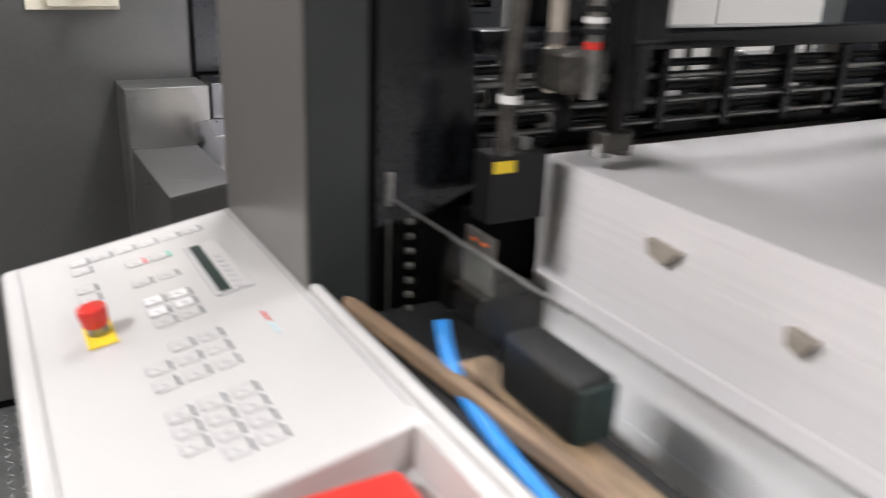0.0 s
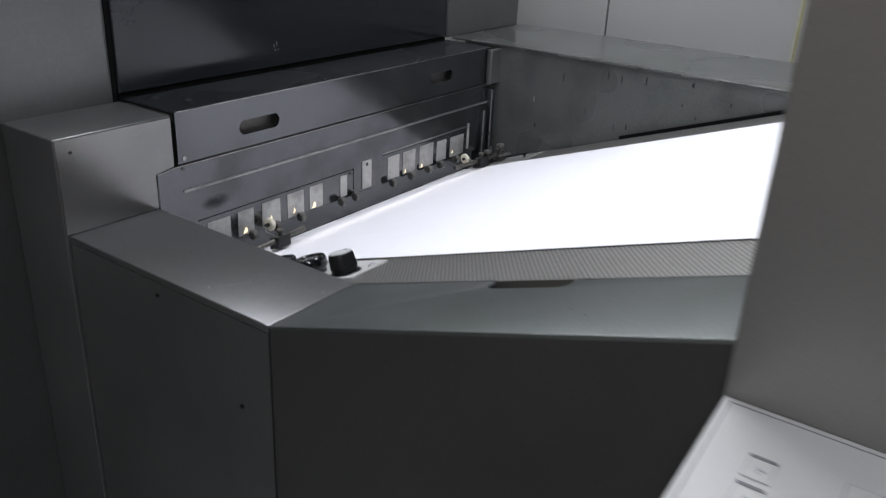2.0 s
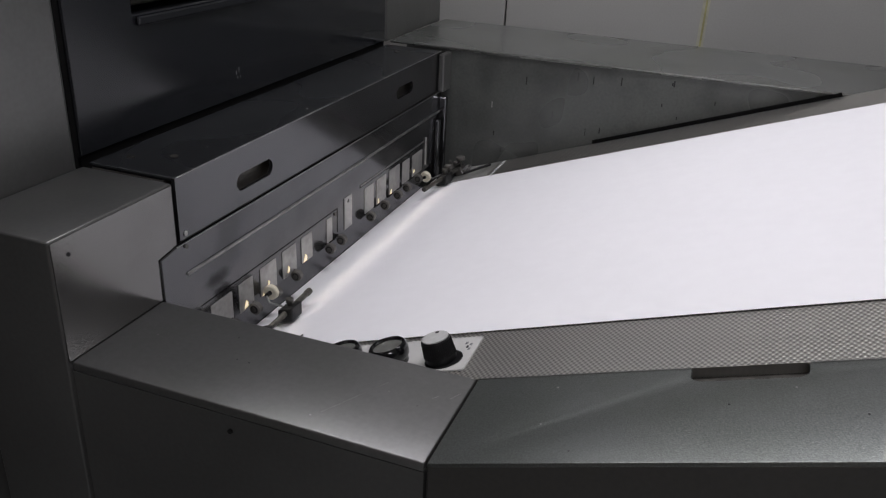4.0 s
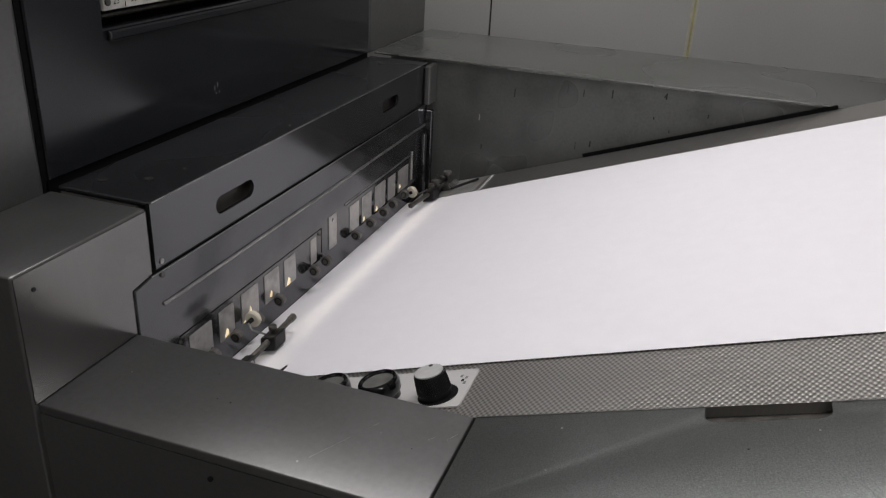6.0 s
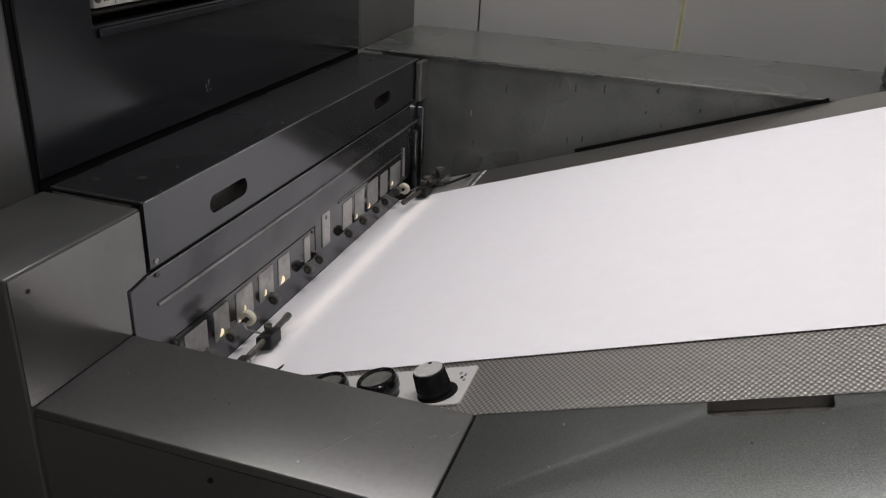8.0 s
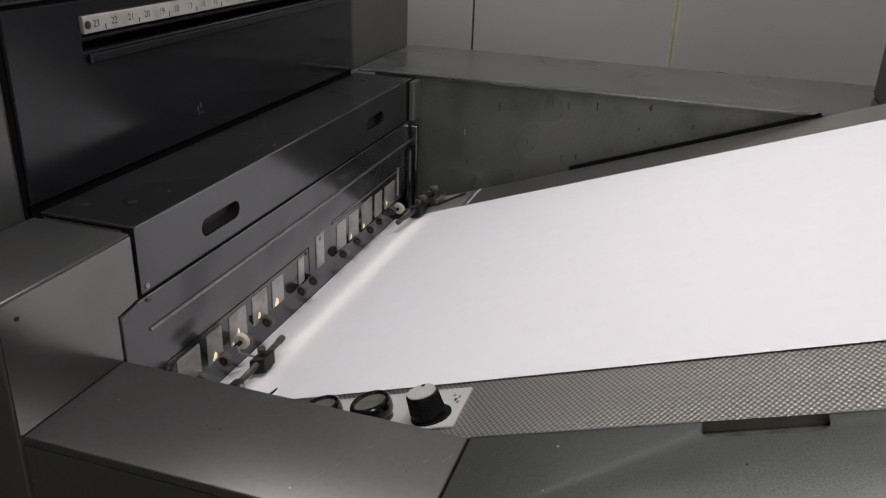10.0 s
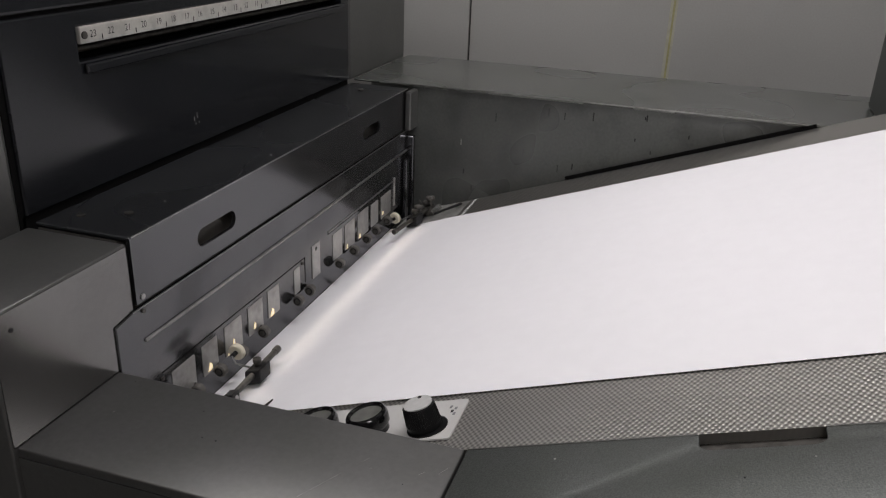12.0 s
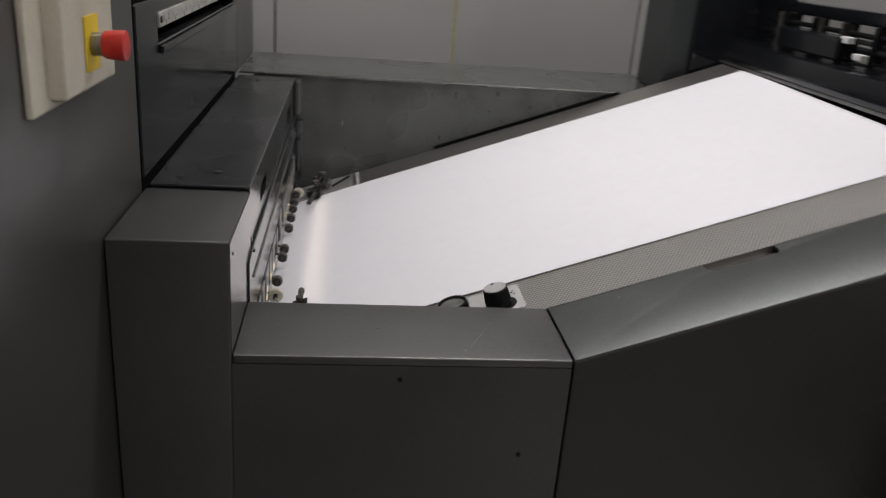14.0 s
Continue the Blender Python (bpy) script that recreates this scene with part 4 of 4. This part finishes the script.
def key(x, y, mat=CREAM, s=0.0195, mark=PRINT, raised=0.0007):
    k = on_panel(x - s / 2, x + s / 2, y - s / 2, y + s / 2, 0.0, raised, 0.0003, mat, "key")
    for fx0, fx1, fy0, fy1 in ((-0.52, 0.52, 0.5, 0.54), (-0.52, 0.52, -0.54, -0.5), (-0.55, -0.5, -0.5, 0.5), (0.56, 0.70, -0.52, 0.52)):
        on_panel(x + fx0 * s, x + fx1 * s, y + fy0 * s, y + fy1 * s, 0.0002, 0.0006, 0, mark if fx0 == 0.56 else PALEPRINT, "frame_line", "", k)
    a = random.random()
    on_panel(x - s * 0.22, x + s * (0.05 + 0.2 * a), y - s * 0.05, y + s * 0.05, raised, raised + 0.0003, 0, PALEPRINT, "symbol", "", k)
    on_panel(x - s * 0.04, x + s * 0.04, y - s * 0.25, y + s * 0.25 * a, raised, raised + 0.0003, 0, PALEPRINT, "symbol", "", k)
    return k


random.seed(7)
for x in (0.317, 0.287, 0.257, 0.228, 0.198, 0.169):
    key(x, 1.355)
for x, y in ((0.169, 1.324), (0.259, 1.231), (0.228, 1.231), (0.167, 1.262), (0.167, 1.231), (0.259, 1.168), (0.230, 1.170), (0.259, 1.139), (0.229, 1.138), (0.259, 1.110), (0.230, 1.109)):
    key(x, y, KEY if y in (1.168, 1.170, 1.139, 1.138) else CREAM, raised=0.0016 if y in (1.168, 1.170, 1.139, 1.138) else 0.0007)
for y in (1.045, 1.013, 0.980, 0.920, 0.893, 0.866, 0.838):
    for x in (0.264, 0.234, 0.204):
        if not (x == 0.204 and y in (1.045, 0.838)):
            key(x, y)
key(0.262, 1.297, mark=GREEN)
key(0.231, 1.298, mark=REDMARK)
on_panel(0.3235, 0.3265, 1.032, 1.057, 0.0002, 0.0008, 0, REDMARK, "mark", "red line mark")
on_panel(0.3235, 0.3265, 1.001, 1.026, 0.0002, 0.0008, 0, material("pale_blue_mark", (0.42, 0.62, 0.66), 0.5), "mark", "pale blue line mark")
on_panel(0.293, 0.338, 1.127, 1.300, 0.0, 0.0010, 0.0004, PALEPRINT, "display_frame", "pale printed frame")
on_panel(0.2945, 0.3365, 1.1285, 1.2985, 0.001, 0.0014, 0, CREAM, "display_field")
on_panel(0.299, 0.3125, 1.134, 1.292, 0.0012, 0.0022, 0.0003, LCD, "display", "dark green display window")
for k in range(7):
    y = 1.238 - 0.017 * k
    on_panel(0.319, 0.327, y - 0.004, y + 0.004, 0.0014, 0.0018, 0, PALEPRINT, "lamp_mark")
    on_panel(0.321, 0.325, y - 0.0022, y + 0.0022, 0.0018, 0.0021, 0, CREAM, "lamp_mark")
# groove round the panel
for x0, x1, y0, y1 in ((0.3755, 0.3765, 0.80, 1.397), (0.0975, 0.3765, 1.396, 1.397), (0.0975, 0.0983, 0.79, 1.397)):
    on_panel(x0, x1, y0, y1, 0.0001, 0.0004, 0, PRINT, "groove")
# stop button


def stop_button(parent, at, up, r, reach=1.0):
    at, up = Vector(at), Vector(up).normalized()
    part("collar", cyl(at, at + up * 0.014 * reach, r * 0.72, sides=24, bevel=0.001), STEEL, parent, "grey metal collar", True)
    b = part("stop_button", cyl(at + up * 0.010 * reach, at + up * 0.034 * reach, r * 0.86, r, 28, 0.004), RED, parent, "red mushroom stop button", True)
    return b


stop_button(console, (0.165, 1.135, top_z(0.165)), (-0.178, 0, 1), 0.0165)
on_panel(0.150, 0.180, 1.100, 1.165, 0.0004, 0.0010, 0, YELLOW, "yellow_plate", "yellow backing plate")
part("red_switch_cover", box(0.24, 0.345, 0.66, 0.755, top_z(0.29) - 0.04, top_z(0.29) - 0.006, 0.008, 3), RED, console, "red switch cover", True)

# loose things beside the pile
stick = thing("wooden_stick", (0.43, 0.8, 0.85), "pale worn wooden stick lying in the black tray", "wooden stick")
bm = prism([(1.030, 0.0), (1.022, 0.011), (1.0, 0.0135), (0.42, 0.0135), (0.42, -0.0135), (1.0, -0.0135), (1.022, -0.011)], "z", 0.885, 0.900, 0.003, 2)
for v in bm.verts:
    y, off = v.co.x, v.co.y
    v.co = Vector((0.412 + (1.023 - y) * 0.10 + off * 0.62, y, v.co.z + 0.004))
part("stick", bm, WOOD, stick, "", True)
part("rest", box(0.405, 0.45, 0.45, 0.95, 0.85, 0.8885), BLACK, stick, "black rest under the stick")
plank = tagged(part("wooden_plank", box(0.487, 0.524, 0.40, 0.90, 0.8505, 0.868, 0.003), WOOD), "narrow wooden plank lying in the black tray", "wooden plank")
hose = thing("air_hose", (0.45, 0.8, 0.85), "bright blue plastic air hose standing out of the tray", "air hose")
part("hose", tube(curve_points((0.450, 0.878, 0.932), (0.449, 0.86, 0.885), (0.42, 0.80, 0.888), (0.404, 0.50, 0.89)), 0.0078, 14), BLUE, hose, "", True)
blackbox = thing("black_sensor_box", (0.516, 0.77, 0.8685), "black plastic box lying on the plank beside the pile", "sensor box")
part("body", box(0.492, 0.540, 0.72, 0.835, 0.8685, 0.93, 0.007, 3), BLACK, blackbox, "", True)
part("cap", box(0.495, 0.537, 0.7135, 0.7198, 0.872, 0.926, 0.003), LCD, blackbox)

# ---- control box on the press panel ----
cbox = thing("control_box", (0.3, BACK, 1.085), "yellowed cream control box with a red stop button", "control box")
part("case", box(0.258, 0.425, BACK - 0.022, BACK - 0.0005, 1.088, 1.42, 0.004, 3), CREAMOLD, cbox, "", True)
part("base_flange", box(0.212, 0.429, BACK - 0.007, BACK - 0.0003, 1.080, 1.43, 0.002), CREAMOLD, cbox)
part("yellow_plate", box(0.320, 0.363, BACK - 0.0238, BACK - 0.0222, 1.106, 1.160), YELLOW, cbox, "yellow backing plate")
stop_button(cbox, (0.341, BACK - 0.0238, 1.132), (0, -1, 0), 0.0160, 1.0)
for k in range(3):
    part("label_bar", box(0.275, 0.31, BACK - 0.0226, BACK - 0.0219, 1.20 + 0.03 * k, 1.204 + 0.03 * k), PRINT, cbox)

# ---- checker plate treads ----
verts, faces = [], []
for i in range(44):
    for j in range(52):
        cx, cy = -0.85 + 0.03 * i, 1.0 + 0.03 * j
        if cx > 0.42 or cy > 2.56:
            continue
        a = radians(45 if (i + j) % 2 else -45)
        c, s = math.cos(a), math.sin(a)
        k = len(verts)
        for u, v, h in ((-0.012, 0, 0), (0, -0.0035, 0), (0.012, 0, 0), (0, 0.0035, 0), (-0.006, 0, 0.0016), (0.006, 0, 0.0016)):
            verts.append((cx + u * c - v * s, cy + u * s + v * c, h))
        faces += [(k, k + 1, k + 4), (k + 1, k + 5, k + 4), (k + 1, k + 2, k + 5), (k + 2, k + 3, k + 5), (k + 3, k + 4, k + 5), (k + 3, k, k + 4)]
mesh = bpy.data.meshes.new("floor_tread")
mesh.from_pydata(verts, [], faces)
mesh.materials.append(PLATE)
tagged(new("floor_tread", mesh), "raised lozenge treads of the checker plate", "floor tread", kind="stuff")
